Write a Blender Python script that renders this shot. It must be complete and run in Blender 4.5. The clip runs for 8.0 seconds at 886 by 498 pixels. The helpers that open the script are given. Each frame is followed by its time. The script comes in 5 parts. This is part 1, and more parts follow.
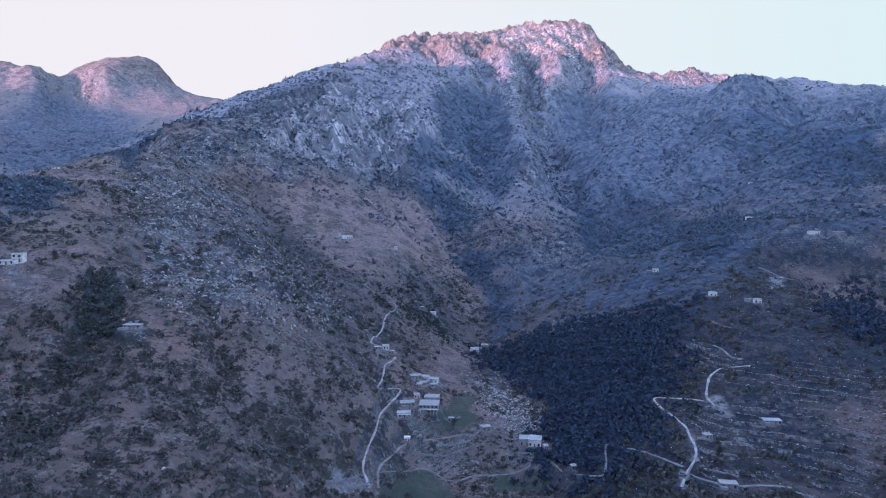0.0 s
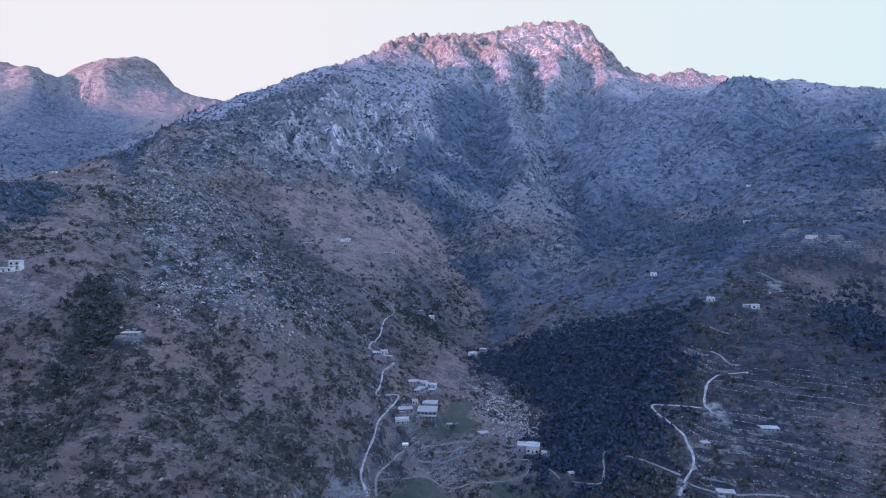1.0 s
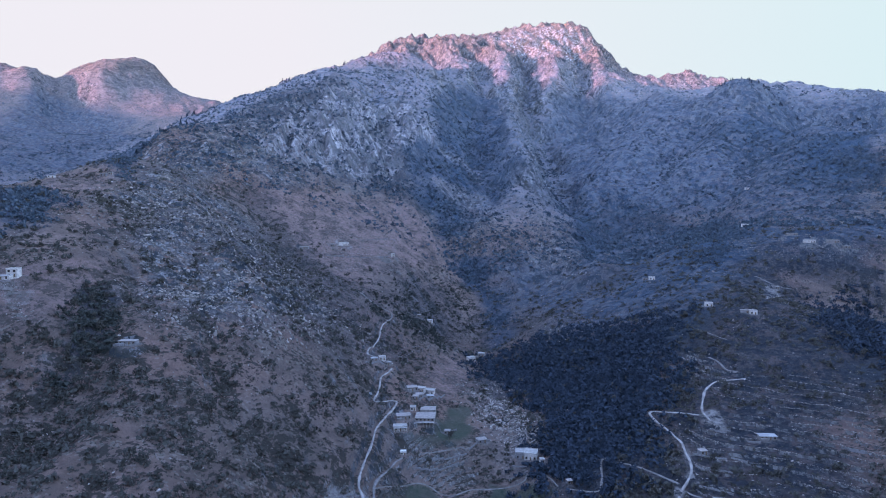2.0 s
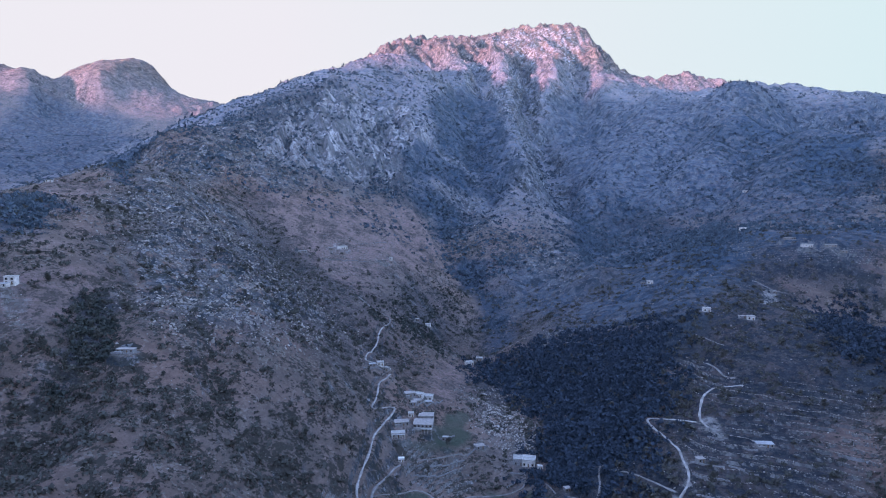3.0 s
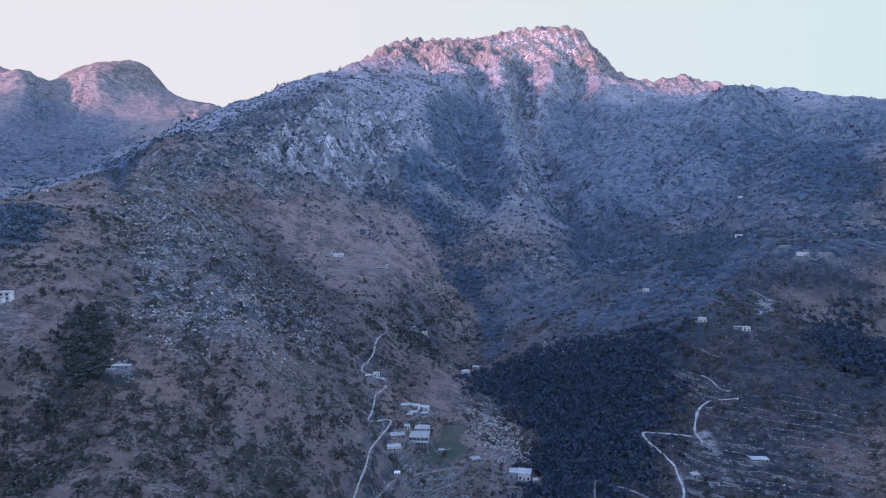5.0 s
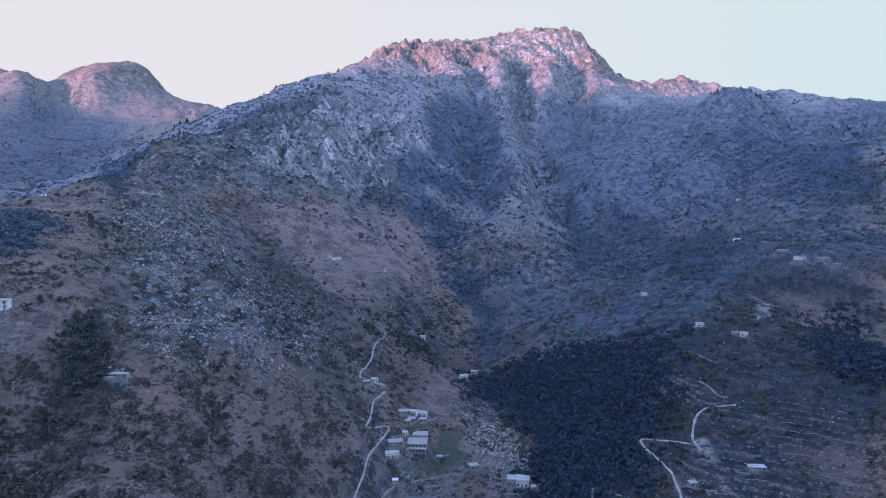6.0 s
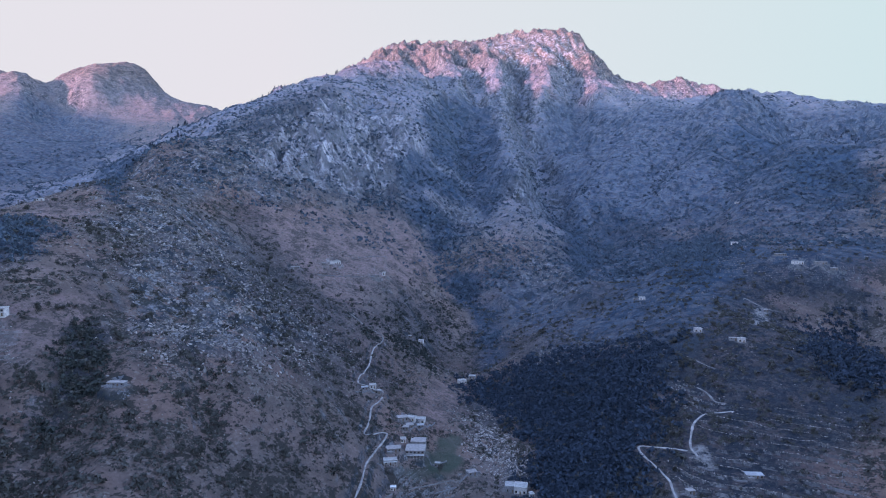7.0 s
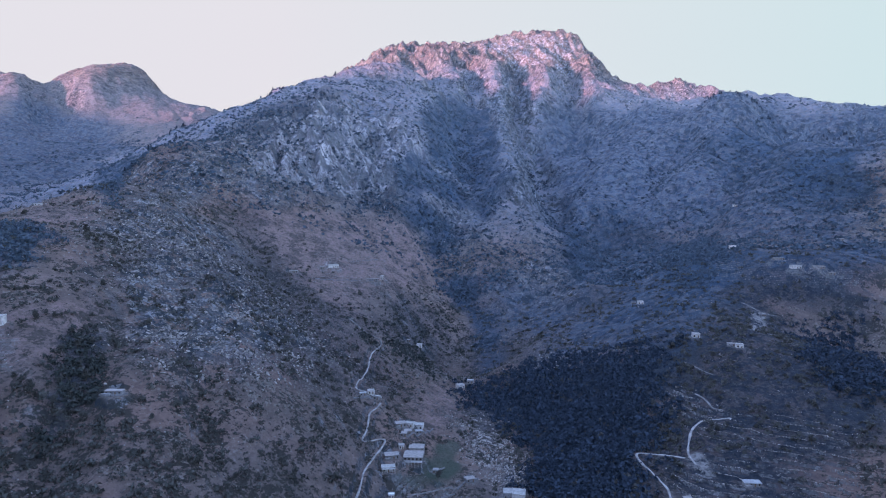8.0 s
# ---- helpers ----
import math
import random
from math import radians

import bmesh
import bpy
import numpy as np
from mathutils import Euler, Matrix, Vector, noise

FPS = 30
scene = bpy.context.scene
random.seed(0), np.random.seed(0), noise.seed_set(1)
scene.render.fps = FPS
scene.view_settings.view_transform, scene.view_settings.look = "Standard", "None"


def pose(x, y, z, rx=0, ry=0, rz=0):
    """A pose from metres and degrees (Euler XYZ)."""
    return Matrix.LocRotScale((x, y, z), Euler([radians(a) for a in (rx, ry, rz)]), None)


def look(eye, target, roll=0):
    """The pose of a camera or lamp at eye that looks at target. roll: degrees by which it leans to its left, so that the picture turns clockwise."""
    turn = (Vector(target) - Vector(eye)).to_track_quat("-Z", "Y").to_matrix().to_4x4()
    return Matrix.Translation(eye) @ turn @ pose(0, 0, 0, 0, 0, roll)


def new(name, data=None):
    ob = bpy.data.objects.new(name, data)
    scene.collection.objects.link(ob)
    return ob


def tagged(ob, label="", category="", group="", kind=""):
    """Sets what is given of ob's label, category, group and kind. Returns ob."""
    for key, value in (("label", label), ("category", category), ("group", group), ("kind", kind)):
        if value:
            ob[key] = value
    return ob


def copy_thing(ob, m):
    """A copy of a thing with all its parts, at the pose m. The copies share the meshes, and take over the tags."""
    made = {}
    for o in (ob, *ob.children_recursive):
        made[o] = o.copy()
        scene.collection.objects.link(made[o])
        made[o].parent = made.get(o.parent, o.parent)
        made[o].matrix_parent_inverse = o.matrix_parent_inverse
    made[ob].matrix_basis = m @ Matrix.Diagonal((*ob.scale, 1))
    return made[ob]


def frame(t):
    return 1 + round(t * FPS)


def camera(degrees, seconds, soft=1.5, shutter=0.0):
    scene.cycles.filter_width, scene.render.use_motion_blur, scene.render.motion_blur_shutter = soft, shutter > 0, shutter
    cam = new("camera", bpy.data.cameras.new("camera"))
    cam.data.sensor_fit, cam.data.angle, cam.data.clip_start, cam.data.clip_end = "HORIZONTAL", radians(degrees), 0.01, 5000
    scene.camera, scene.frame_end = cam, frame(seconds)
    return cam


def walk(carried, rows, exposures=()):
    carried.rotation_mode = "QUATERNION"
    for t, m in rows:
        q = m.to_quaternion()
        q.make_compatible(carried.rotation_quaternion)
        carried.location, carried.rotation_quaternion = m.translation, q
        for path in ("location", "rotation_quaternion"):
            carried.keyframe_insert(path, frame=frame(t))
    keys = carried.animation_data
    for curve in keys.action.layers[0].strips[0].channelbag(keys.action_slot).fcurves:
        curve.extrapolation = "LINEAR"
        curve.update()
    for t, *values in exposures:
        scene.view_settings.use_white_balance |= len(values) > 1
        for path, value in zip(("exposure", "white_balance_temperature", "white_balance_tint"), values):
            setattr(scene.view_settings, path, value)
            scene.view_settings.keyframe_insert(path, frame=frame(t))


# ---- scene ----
# A drone climbs straight up over a mountain valley: 40 m in 8 s, turning very slightly to the right.
cam = camera(70.0, 8.0, soft=1.0)
PATH = [
    (0.0, pose(0.00, 0.00, 200.00, 85.354, 0.000, 0.000)),
    (0.5, pose(0.13, 0.21, 202.47, 85.355, -0.021, -0.064)),
    (1.0, pose(0.28, 0.38, 204.95, 85.357, -0.039, -0.129)),
    (1.5, pose(0.44, 0.53, 207.42, 85.362, -0.055, -0.193)),
    (3.0, pose(1.02, 0.87, 214.87, 85.382, -0.090, -0.387)),
    (3.5, pose(1.22, 0.96, 217.36, 85.390, -0.099, -0.451)),
    (4.0, pose(1.43, 1.04, 219.85, 85.399, -0.107, -0.516)),
    (4.5, pose(1.64, 1.12, 222.34, 85.409, -0.115, -0.580)),
    (6.0, pose(2.24, 1.38, 229.87, 85.438, -0.137, -0.774)),
    (6.5, pose(2.43, 1.49, 232.39, 85.447, -0.146, -0.839)),
    (7.0, pose(2.60, 1.61, 234.92, 85.456, -0.156, -0.904)),
    (7.5, pose(2.75, 1.76, 237.46, 85.464, -0.167, -0.968)),
    (8.0, pose(2.88, 1.92, 240.00, 85.471, -0.180, -1.033)),
]
walk(cam, PATH, exposures=[(0.0, 3.61, 5950, 34), (4.0, 3.54, 5950, 34), (8.0, 3.44, 5950, 34)])

# ---- light: last sun on the summits, blue sky light in the valley ----
SUN_FROM = Vector((-0.75, -0.65, 0.08)).normalized()
world = bpy.data.worlds.new("evening_sky")
scene.world = world
world.use_nodes = True
wn = world.node_tree.nodes
sky = wn.new("ShaderNodeTexSky")
sky.sky_type, sky.sun_disc = "NISHITA", False
sky.sun_elevation = math.asin(SUN_FROM.z)
sky.sun_rotation = math.atan2(SUN_FROM.x, SUN_FROM.y)
sky.altitude, sky.air_density, sky.dust_density, sky.ozone_density = 1500, 1.0, 0.7, 1.4
world.node_tree.links.new(sky.outputs[0], wn["Background"].inputs[0])
wn["Background"].inputs[1].default_value = 0.15
sun = new("sun", bpy.data.lights.new("sun", "SUN"))
sun.data.energy, sun.data.angle, sun.data.color = 0.85, radians(2.0), (1.0, 0.47, 0.45)
sun.matrix_world = look(SUN_FROM * 3000, (0, 0, 0))



# ---- materials ----
def material(name, roughness=0.9, specular=0.2):
    m = bpy.data.materials.new(name)
    m.use_nodes = True
    b = m.node_tree.nodes["Principled BSDF"]
    b.inputs["Roughness"].default_value, b.inputs["Specular IOR Level"].default_value = roughness, specular
    return m


class Net:
    """Short hand for wiring one material."""

    def __init__(self, m):
        self.tree, self.out = m.node_tree, m.node_tree.nodes["Principled BSDF"]
        self.place = self.tree.nodes.new("ShaderNodeNewGeometry")

    def link(self, a, b):
        self.tree.links.new(a, b)

    def noise(self, size, detail=4.0, rough_=0.6, stretch=None, space=None):
        n = self.tree.nodes.new("ShaderNodeTexNoise")
        n.inputs["Scale"].default_value, n.inputs["Detail"].default_value, n.inputs["Roughness"].default_value = 1.0 / size, detail, rough_
        start = space or self.place.outputs["Position"]
        if stretch:
            v = self.tree.nodes.new("ShaderNodeVectorMath")
            v.operation = "MULTIPLY"
            v.inputs[1].default_value = stretch
            self.link(start, v.inputs[0])
            start = v.outputs[0]
        self.link(start, n.inputs["Vector"])
        return n.outputs["Fac"]

    def cells(self, size, stretch=(1.0, 1.0, 0.7), bend=None):
        """Broken pieces about size metres wide: a random value for each, and the distance from its middle."""
        n = self.tree.nodes.new("ShaderNodeTexVoronoi")
        n.inputs["Scale"].default_value = 1.0 / size
        v = self.tree.nodes.new("ShaderNodeVectorMath")
        v.operation = "MULTIPLY"
        v.inputs[1].default_value = stretch
        self.link(self.place.outputs["Position"], v.inputs[0])
        start = v.outputs[0]
        if bend is not None:
            a = self.tree.nodes.new("ShaderNodeVectorMath")
            a.operation = "MULTIPLY_ADD"
            a.inputs[1].default_value = (size * 2.2,) * 3
            self.link(bend, a.inputs[0])
            self.link(start, a.inputs[2])
            start = a.outputs[0]
        self.link(start, n.inputs["Vector"])
        split = self.tree.nodes.new("ShaderNodeSeparateColor")
        self.link(n.outputs["Color"], split.inputs[0])
        return split.outputs[0], n.outputs["Distance"], split.outputs[1]

    def span(self, value, a, b, lo=0.0, hi=1.0):
        n = self.tree.nodes.new("ShaderNodeMapRange")
        n.interpolation_type = "SMOOTHSTEP"
        for k, v in zip((1, 2, 3, 4), (a, b, lo, hi)):
            n.inputs[k].default_value = v
        self.link(value, n.inputs[0])
        return n.outputs[0]

    def math(self, kind, a, b):
        n = self.tree.nodes.new("ShaderNodeMath")
        n.operation = kind
        for socket, v in zip(n.inputs, (a, b)):
            if isinstance(v, (int, float)):
                socket.default_value = v
            else:
                self.link(v, socket)
        return n.outputs[0]

    def mix(self, fac, a, b):
        n = self.tree.nodes.new("ShaderNodeMix")
        n.data_type = "RGBA"
        for socket, v in ((n.inputs[0], fac), (n.inputs[6], a), (n.inputs[7], b)):
            if isinstance(v, tuple):
                socket.default_value = (*v, 1)
            elif isinstance(v, (int, float)):
                socket.default_value = v
            else:
                self.link(v, socket)
        return n.outputs[2]

    def attribute(self, name):
        n = self.tree.nodes.new("ShaderNodeAttribute")
        n.attribute_name = name
        return n.outputs["Fac"]

    def colour(self, c):
        self.link(c, self.out.inputs["Base Color"])

    def bump(self, height, metres, strength=1.0):
        n = self.tree.nodes.new("ShaderNodeBump")
        n.inputs["Strength"].default_value, n.inputs["Distance"].default_value = strength, metres
        self.link(height, n.inputs["Height"])
        self.link(n.outputs[0], self.out.inputs["Normal"])


def ground_material():
    m = material("mountain_ground", 0.95, 0.1)
    k = Net(m)
    broad, patch, fine, grit = k.noise(130, 5), k.noise(26, 6, 0.65), k.noise(3.2, 4, 0.75), k.noise(11, 8, 0.8)
    wide, streak = k.noise(420, 4), k.noise(16, 7, 0.75, (1.0, 1.0, 0.28))
    rib = k.attribute("rib")
    up = k.span(rib, -0.1, 0.75)
    down = k.span(rib, -0.75, 0.1, 1, 0)
    # dry grass, bare soil, loose stones and low scrub
    bit, bit_off, bit_two = k.cells(1.7, bend=fine)
    lump, lump_off, lump_two = k.cells(6.5, (1.0, 1.0, 0.38), grit)
    rugged = k.math("ADD", k.math("MULTIPLY", bit, 0.55), k.math("MULTIPLY", lump, 0.45))
    soil = k.mix(k.span(broad, 0.42, 0.58), (0.31, 0.215, 0.180), (0.228, 0.172, 0.150))
    soil = k.mix(k.span(wide, 0.46, 0.56, 0, 0.8), soil, (0.28, 0.17, 0.135))
    clump = k.noise(58, 6, 0.68)
    soil = k.mix(k.span(clump, 0.45, 0.55, 0, 0.5), soil, (0.125, 0.098, 0.080))
    soil = k.mix(k.span(bit_two, 0.0, 1.0, 0.0, 0.32), soil, (0.096, 0.076, 0.063))
    bushy = k.math("ADD", k.math("MULTIPLY", k.span(patch, 0.44, 0.58), 0.42), k.math("MULTIPLY", down, 0.2))
    bush_here = k.span(k.math("SUBTRACT", k.math("ADD", rugged, bushy), 0.86), 0.0, 0.05, 0, 0.9)
    soil = k.mix(bush_here, soil, (0.060, 0.053, 0.044))
    stony = k.math("ADD", k.math("MULTIPLY", k.span(grit, 0.47, 0.56), 0.13), k.math("MULTIPLY", up, 0.15))
    stone_here = k.span(k.math("SUBTRACT", k.math("ADD", stony, 0.10), k.math("ADD", k.math("MULTIPLY", bit_two, 0.6), k.math("MULTIPLY", lump_two, 0.4))), 0.0, 0.10, 0, 0.55)
    soil = k.mix(stone_here, soil, (0.31, 0.262, 0.222))
    # stone
    tall = k.noise(48, 7, 0.72, (1.0, 1.0, 0.22))
    # distance haze put into the colours: far stone and soil bluer and paler
    far_haze = k.attribute("far_haze")
    dull = k.mix(far_haze, (0.115, 0.102, 0.092), (0.150, 0.162, 0.180))
    keen = k.mix(far_haze, (0.46, 0.375, 0.325), (0.60, 0.60, 0.62))
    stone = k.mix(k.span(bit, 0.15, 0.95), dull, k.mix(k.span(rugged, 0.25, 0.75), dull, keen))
    soil = k.mix(k.math("MULTIPLY", far_haze, k.span(grit, 0.42, 0.56, 0.85, 0.45)), soil, k.mix(k.span(patch, 0.4, 0.6), (0.150, 0.190, 0.245), (0.315, 0.310, 0.338)))
    stone = k.mix(k.span(streak, 0.46, 0.54, 0, 0.6), stone, (0.13, 0.14, 0.155))
    stone = k.mix(k.span(tall, 0.475, 0.52, 0, 0.55), stone, (0.086, 0.096, 0.112))
    stone = k.mix(k.span(broad, 0.45, 0.58, 0, 0.55), stone, (0.225, 0.195, 0.195))
    stone = k.mix(bush_here, stone, (0.055, 0.058, 0.052))
    stone = k.mix(k.span(bit_off, 0.45, 0.75, 0, 0.6), stone, (0.06, 0.062, 0.062))
    # shrubs in the cracks and bare faces between them
    face, _, face_two = k.cells(8.5, (1.0, 1.0, 0.42), grit)
    tuft = k.math("MULTIPLY", k.span(face, 0.62, 0.68), k.span(patch, 0.40, 0.52, 0.35, 1.0))
    stone = k.mix(k.math("MULTIPLY", tuft, 0.85), stone, (0.040, 0.052, 0.062))
    stone = k.mix(k.math("MULTIPLY", k.span(lump_two, 0.80, 0.86), k.span(bit_two, 0.3, 0.5, 0, 0.5)), stone, (0.46, 0.435, 0.425))
    split = k.tree.nodes.new("ShaderNodeSeparateXYZ")
    k.link(k.place.outputs["True Normal"], split.inputs[0])
    steep = k.span(split.outputs[2], 0.60, 0.80, 1, 0)
    cliff = k.math("MULTIPLY", steep, k.span(grit, 0.42, 0.5, 0.25, 1.0))
    ledge = k.math("MULTIPLY", k.attribute("rock"), k.math("MULTIPLY", k.span(grit, 0.41, 0.48), k.span(rib, -0.7, 0.3, 0.4, 1.0)))
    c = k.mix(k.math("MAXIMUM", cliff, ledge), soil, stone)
    slab = k.mix(k.span(streak, 0.42, 0.56), (0.18, 0.165, 0.170), (0.60, 0.55, 0.54))
    slab = k.mix(k.span(tall, 0.47, 0.52, 0, 0.75), slab, (0.11, 0.115, 0.125))
    c = k.mix(k.math("MULTIPLY", k.attribute("slab"), k.span(grit, 0.40, 0.48)), c, slab)
    # terrace walls are added after the scrub; the fields first
    grass = k.mix(k.span(patch, 0.43, 0.57), (0.325, 0.212, 0.188), (0.228, 0.158, 0.142))
    grass = k.mix(k.span(fine, 0.51, 0.57, 0, 0.6), grass, (0.085, 0.08, 0.065))
    grass = k.mix(k.math("MULTIPLY", bush_here, 0.6), grass, (0.075, 0.07, 0.055))
    c = k.mix(k.math("MULTIPLY", k.attribute("pasture"), k.span(grit, 0.44, 0.52, 0.30, 0.95)), c, grass)
    crop = k.mix(k.span(patch, 0.4, 0.62), (0.06, 0.085, 0.06), (0.11, 0.11, 0.085))
    c = k.mix(k.math("MULTIPLY", k.attribute("green"), 0.85), c, crop)
    # dark scrub, its colour tinted towards the blue of distant air
    bush = k.mix(k.span(fine, 0.42, 0.62), (0.026, 0.034, 0.045), (0.052, 0.058, 0.068))
    c = k.mix(k.math("MULTIPLY", k.attribute("brush"), k.span(grit, 0.54, 0.46, 0.68, 0.97)), c, bush)
    # blue distance haze put into the ground colour, with scrub and stone flecks
    hazy_ground = k.mix(k.span(patch, 0.38, 0.62), (0.038, 0.066, 0.102), (0.076, 0.106, 0.142))
    hazy_ground = k.mix(k.span(face_two, 0.60, 0.70, 0, 0.75), hazy_ground, (0.125, 0.148, 0.178))
    hazy_ground = k.mix(k.span(face, 0.70, 0.78, 0, 0.8), hazy_ground, (0.026, 0.042, 0.062))
    hazy_ground = k.mix(k.span(streak, 0.53, 0.58, 0, 0.6), hazy_ground, (0.175, 0.170, 0.180))
    c = k.mix(k.math("MULTIPLY", k.attribute("hazy_ground"), k.span(grit, 0.42, 0.56, 0.92, 0.58)), c, hazy_ground)
    # mountain woods, with the blue of the haze put into their ground colour
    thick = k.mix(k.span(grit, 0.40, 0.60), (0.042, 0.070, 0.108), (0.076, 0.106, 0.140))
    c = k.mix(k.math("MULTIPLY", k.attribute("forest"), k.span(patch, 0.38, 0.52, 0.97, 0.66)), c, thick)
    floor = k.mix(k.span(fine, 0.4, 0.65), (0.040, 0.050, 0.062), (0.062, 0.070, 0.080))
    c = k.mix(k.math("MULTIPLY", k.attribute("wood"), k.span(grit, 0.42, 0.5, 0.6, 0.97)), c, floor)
    wall = k.mix(k.span(rugged, 0.2, 0.8), (0.14, 0.132, 0.122), (0.44, 0.40, 0.365))
    c = k.mix(k.math("MULTIPLY", k.math("MULTIPLY", k.attribute("step"), steep), k.span(grit, 0.43, 0.51, 0.1, 0.7)), c, wall)
    gravel = k.mix(k.span(fine, 0.4, 0.62), (0.34, 0.305, 0.28), (0.18, 0.16, 0.148))
    c = k.mix(k.math("MULTIPLY", k.attribute("bare"), k.span(grit, 0.44, 0.50)), c, gravel)
    flakes = k.math("MULTIPLY", k.attribute("snow"), k.span(grit, 0.52, 0.56, 0, 0.5))
    c = k.mix(flakes, c, (0.66, 0.68, 0.72))
    k.colour(c)
    k.bump(k.math("ADD", k.math("MULTIPLY", grit, 4.0), k.math("ADD", fine, k.math("MULTIPLY", streak, 2.0))), 1.4, 1.0)
    return m


def plain_material(name, a, b, size, roughness=0.9, dark=None, relief=0.02):
    """Two tones in patches, with finer darker wear and a little relief."""
    m = material(name, roughness)
    k = Net(m)
    c = k.mix(k.span(k.noise(size, 4), 0.38, 0.62), a, b)
    if dark:
        c = k.mix(k.span(k.noise(size * 0.22, 4, 0.7), 0.55, 0.72, 0, 0.8), c, dark)
    k.colour(c)
    k.bump(k.noise(size * 0.3, 4), relief, 0.7)
    return m


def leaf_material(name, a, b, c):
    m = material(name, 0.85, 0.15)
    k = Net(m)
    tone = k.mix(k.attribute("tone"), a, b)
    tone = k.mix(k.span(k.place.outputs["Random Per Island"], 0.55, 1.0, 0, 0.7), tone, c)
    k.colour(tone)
    return m


def rock_material():
    m = material("weathered_rock", 0.9)
    k = Net(m)
    c = k.mix(k.attribute("tone"), (0.125, 0.108, 0.098), (0.46, 0.39, 0.34))
    c = k.mix(k.span(k.noise(1.2, 4), 0.5, 0.7, 0, 0.7), c, (0.14, 0.135, 0.12))
    k.colour(c)
    k.bump(k.noise(0.6, 4), 0.15, 0.8)
    return m


M_GROUND = ground_material()
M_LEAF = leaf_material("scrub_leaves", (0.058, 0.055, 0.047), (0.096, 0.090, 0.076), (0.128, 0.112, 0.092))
# far foliage: haze put into the leaf colour, bluer and paler than near scrub
M_HAZY_LEAF = leaf_material("hazy_far_leaves", (0.056, 0.080, 0.106), (0.092, 0.116, 0.138), (0.122, 0.140, 0.154))
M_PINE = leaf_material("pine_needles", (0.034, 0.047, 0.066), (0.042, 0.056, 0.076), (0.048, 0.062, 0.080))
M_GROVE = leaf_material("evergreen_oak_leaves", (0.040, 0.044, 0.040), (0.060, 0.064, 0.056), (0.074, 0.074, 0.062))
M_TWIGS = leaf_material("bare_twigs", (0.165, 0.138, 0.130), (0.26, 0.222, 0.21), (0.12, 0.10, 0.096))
M_ROCK = rock_material()
M_BARK = plain_material("bark", (0.10, 0.075, 0.055), (0.16, 0.13, 0.10), 0.4, 0.95, (0.05, 0.04, 0.03))
M_PATH = plain_material("trodden_earth", (0.25, 0.22, 0.20), (0.155, 0.14, 0.13), 5.0, 0.95, (0.10, 0.092, 0.085), 0.05)
M_ROAD = plain_material("dusty_road", (0.38, 0.335, 0.30), (0.24, 0.21, 0.19), 5.0, 0.95, (0.15, 0.13, 0.115), 0.05)
WALLS = {
    "white": plain_material("whitewashed_plaster", (0.62, 0.545, 0.48), (0.45, 0.395, 0.345), 2.0, 0.85, (0.26, 0.24, 0.22)),
    "pale": plain_material("pale_mud_plaster", (0.27, 0.24, 0.22), (0.20, 0.18, 0.165), 2.0, 0.9, (0.13, 0.115, 0.10)),
    "stone": plain_material("dry_stone", (0.28, 0.26, 0.25), (0.19, 0.175, 0.17), 0.8, 0.95, (0.08, 0.075, 0.072), 0.08),
}
ROOFS = {
    "grey": plain_material("cement_roof", (0.42, 0.385, 0.35), (0.30, 0.28, 0.255), 2.5, 0.9, (0.20, 0.19, 0.18)),
    "mud": plain_material("packed_mud_roof", (0.36, 0.31, 0.28), (0.27, 0.235, 0.21), 2.0, 0.95, (0.18, 0.15, 0.12)),
    "tin": plain_material("tin_sheet_roof", (0.40, 0.39, 0.38), (0.30, 0.29, 0.28), 3.0, 0.6, (0.28, 0.22, 0.18)),
    "white": plain_material("whitewashed_roof", (0.80, 0.78, 0.75), (0.70, 0.68, 0.65), 2.0, 0.85, (0.5, 0.47, 0.43)),
}
M_TIMBER = plain_material("weathered_timber", (0.14, 0.09, 0.06), (0.22, 0.15, 0.10), 0.5, 0.8, (0.06, 0.04, 0.03))
M_GLASS = plain_material("dark_window_glass", (0.02, 0.022, 0.026), (0.035, 0.04, 0.045), 1.0, 0.12)

# ---- the lie of the land: crests, spurs, slopes and hollows, joined by a smooth surface ----
VALLEY = [(67, 466, 16), (80, 416, 14), (-8, 415, 10), (-53, 480, 52), (0, 300, 0), (20, 150, -5), (0, 0, -5), (60, 640, 18)]
WEST_SLOPE = [(-136, 310, 82), (-208, 316, 87), (-154, 265, 79), (-100, 500, 92), (-60, 361, 36), (-136, 580, 111), (-179, 604, 148),
    (-170, 150, 60), (-600, 300, 240)]
WEST_CRAG = [(-145, 2044, 651)]
WEST_CREST = [(-472, 630, 216), (-446, 640, 219), (-419, 655, 220), (-394, 680, 230), (-371, 705, 236), (-406, 820, 259), (-490, 1080, 302),
    (-640, 1600, 401), (-709, 2100, 498), (-675, 2300, 458), (-587, 2400, 622), (-441, 2250, 586), (-329, 2100, 619)]
WEST_HOLLOW = [(-589, 855, 110), (-541, 905, 126), (-576, 1020, 149), (-660, 1280, 192), (-810, 1800, 291), (-879, 2300, 403), (-1000, 1500, 260),
    (-800, 2700, 500), (-300, 2700, 630)]
SUMMIT_CREST = [(-365, 2900, 785), (-286, 3150, 897), (-184, 3350, 953), (-12, 3350, 982), (166, 3400, 995), (289, 3450, 1032), (436, 3550, 1109),
    (575, 3550, 1100), (721, 3600, 1124), (823, 3550, 1079), (905, 3500, 957), (946, 3420, 883), (1034, 3342, 749), (1138, 3280, 782),
    (1264, 3250, 812), (1341, 3200, 781), (1456, 3150, 736)]
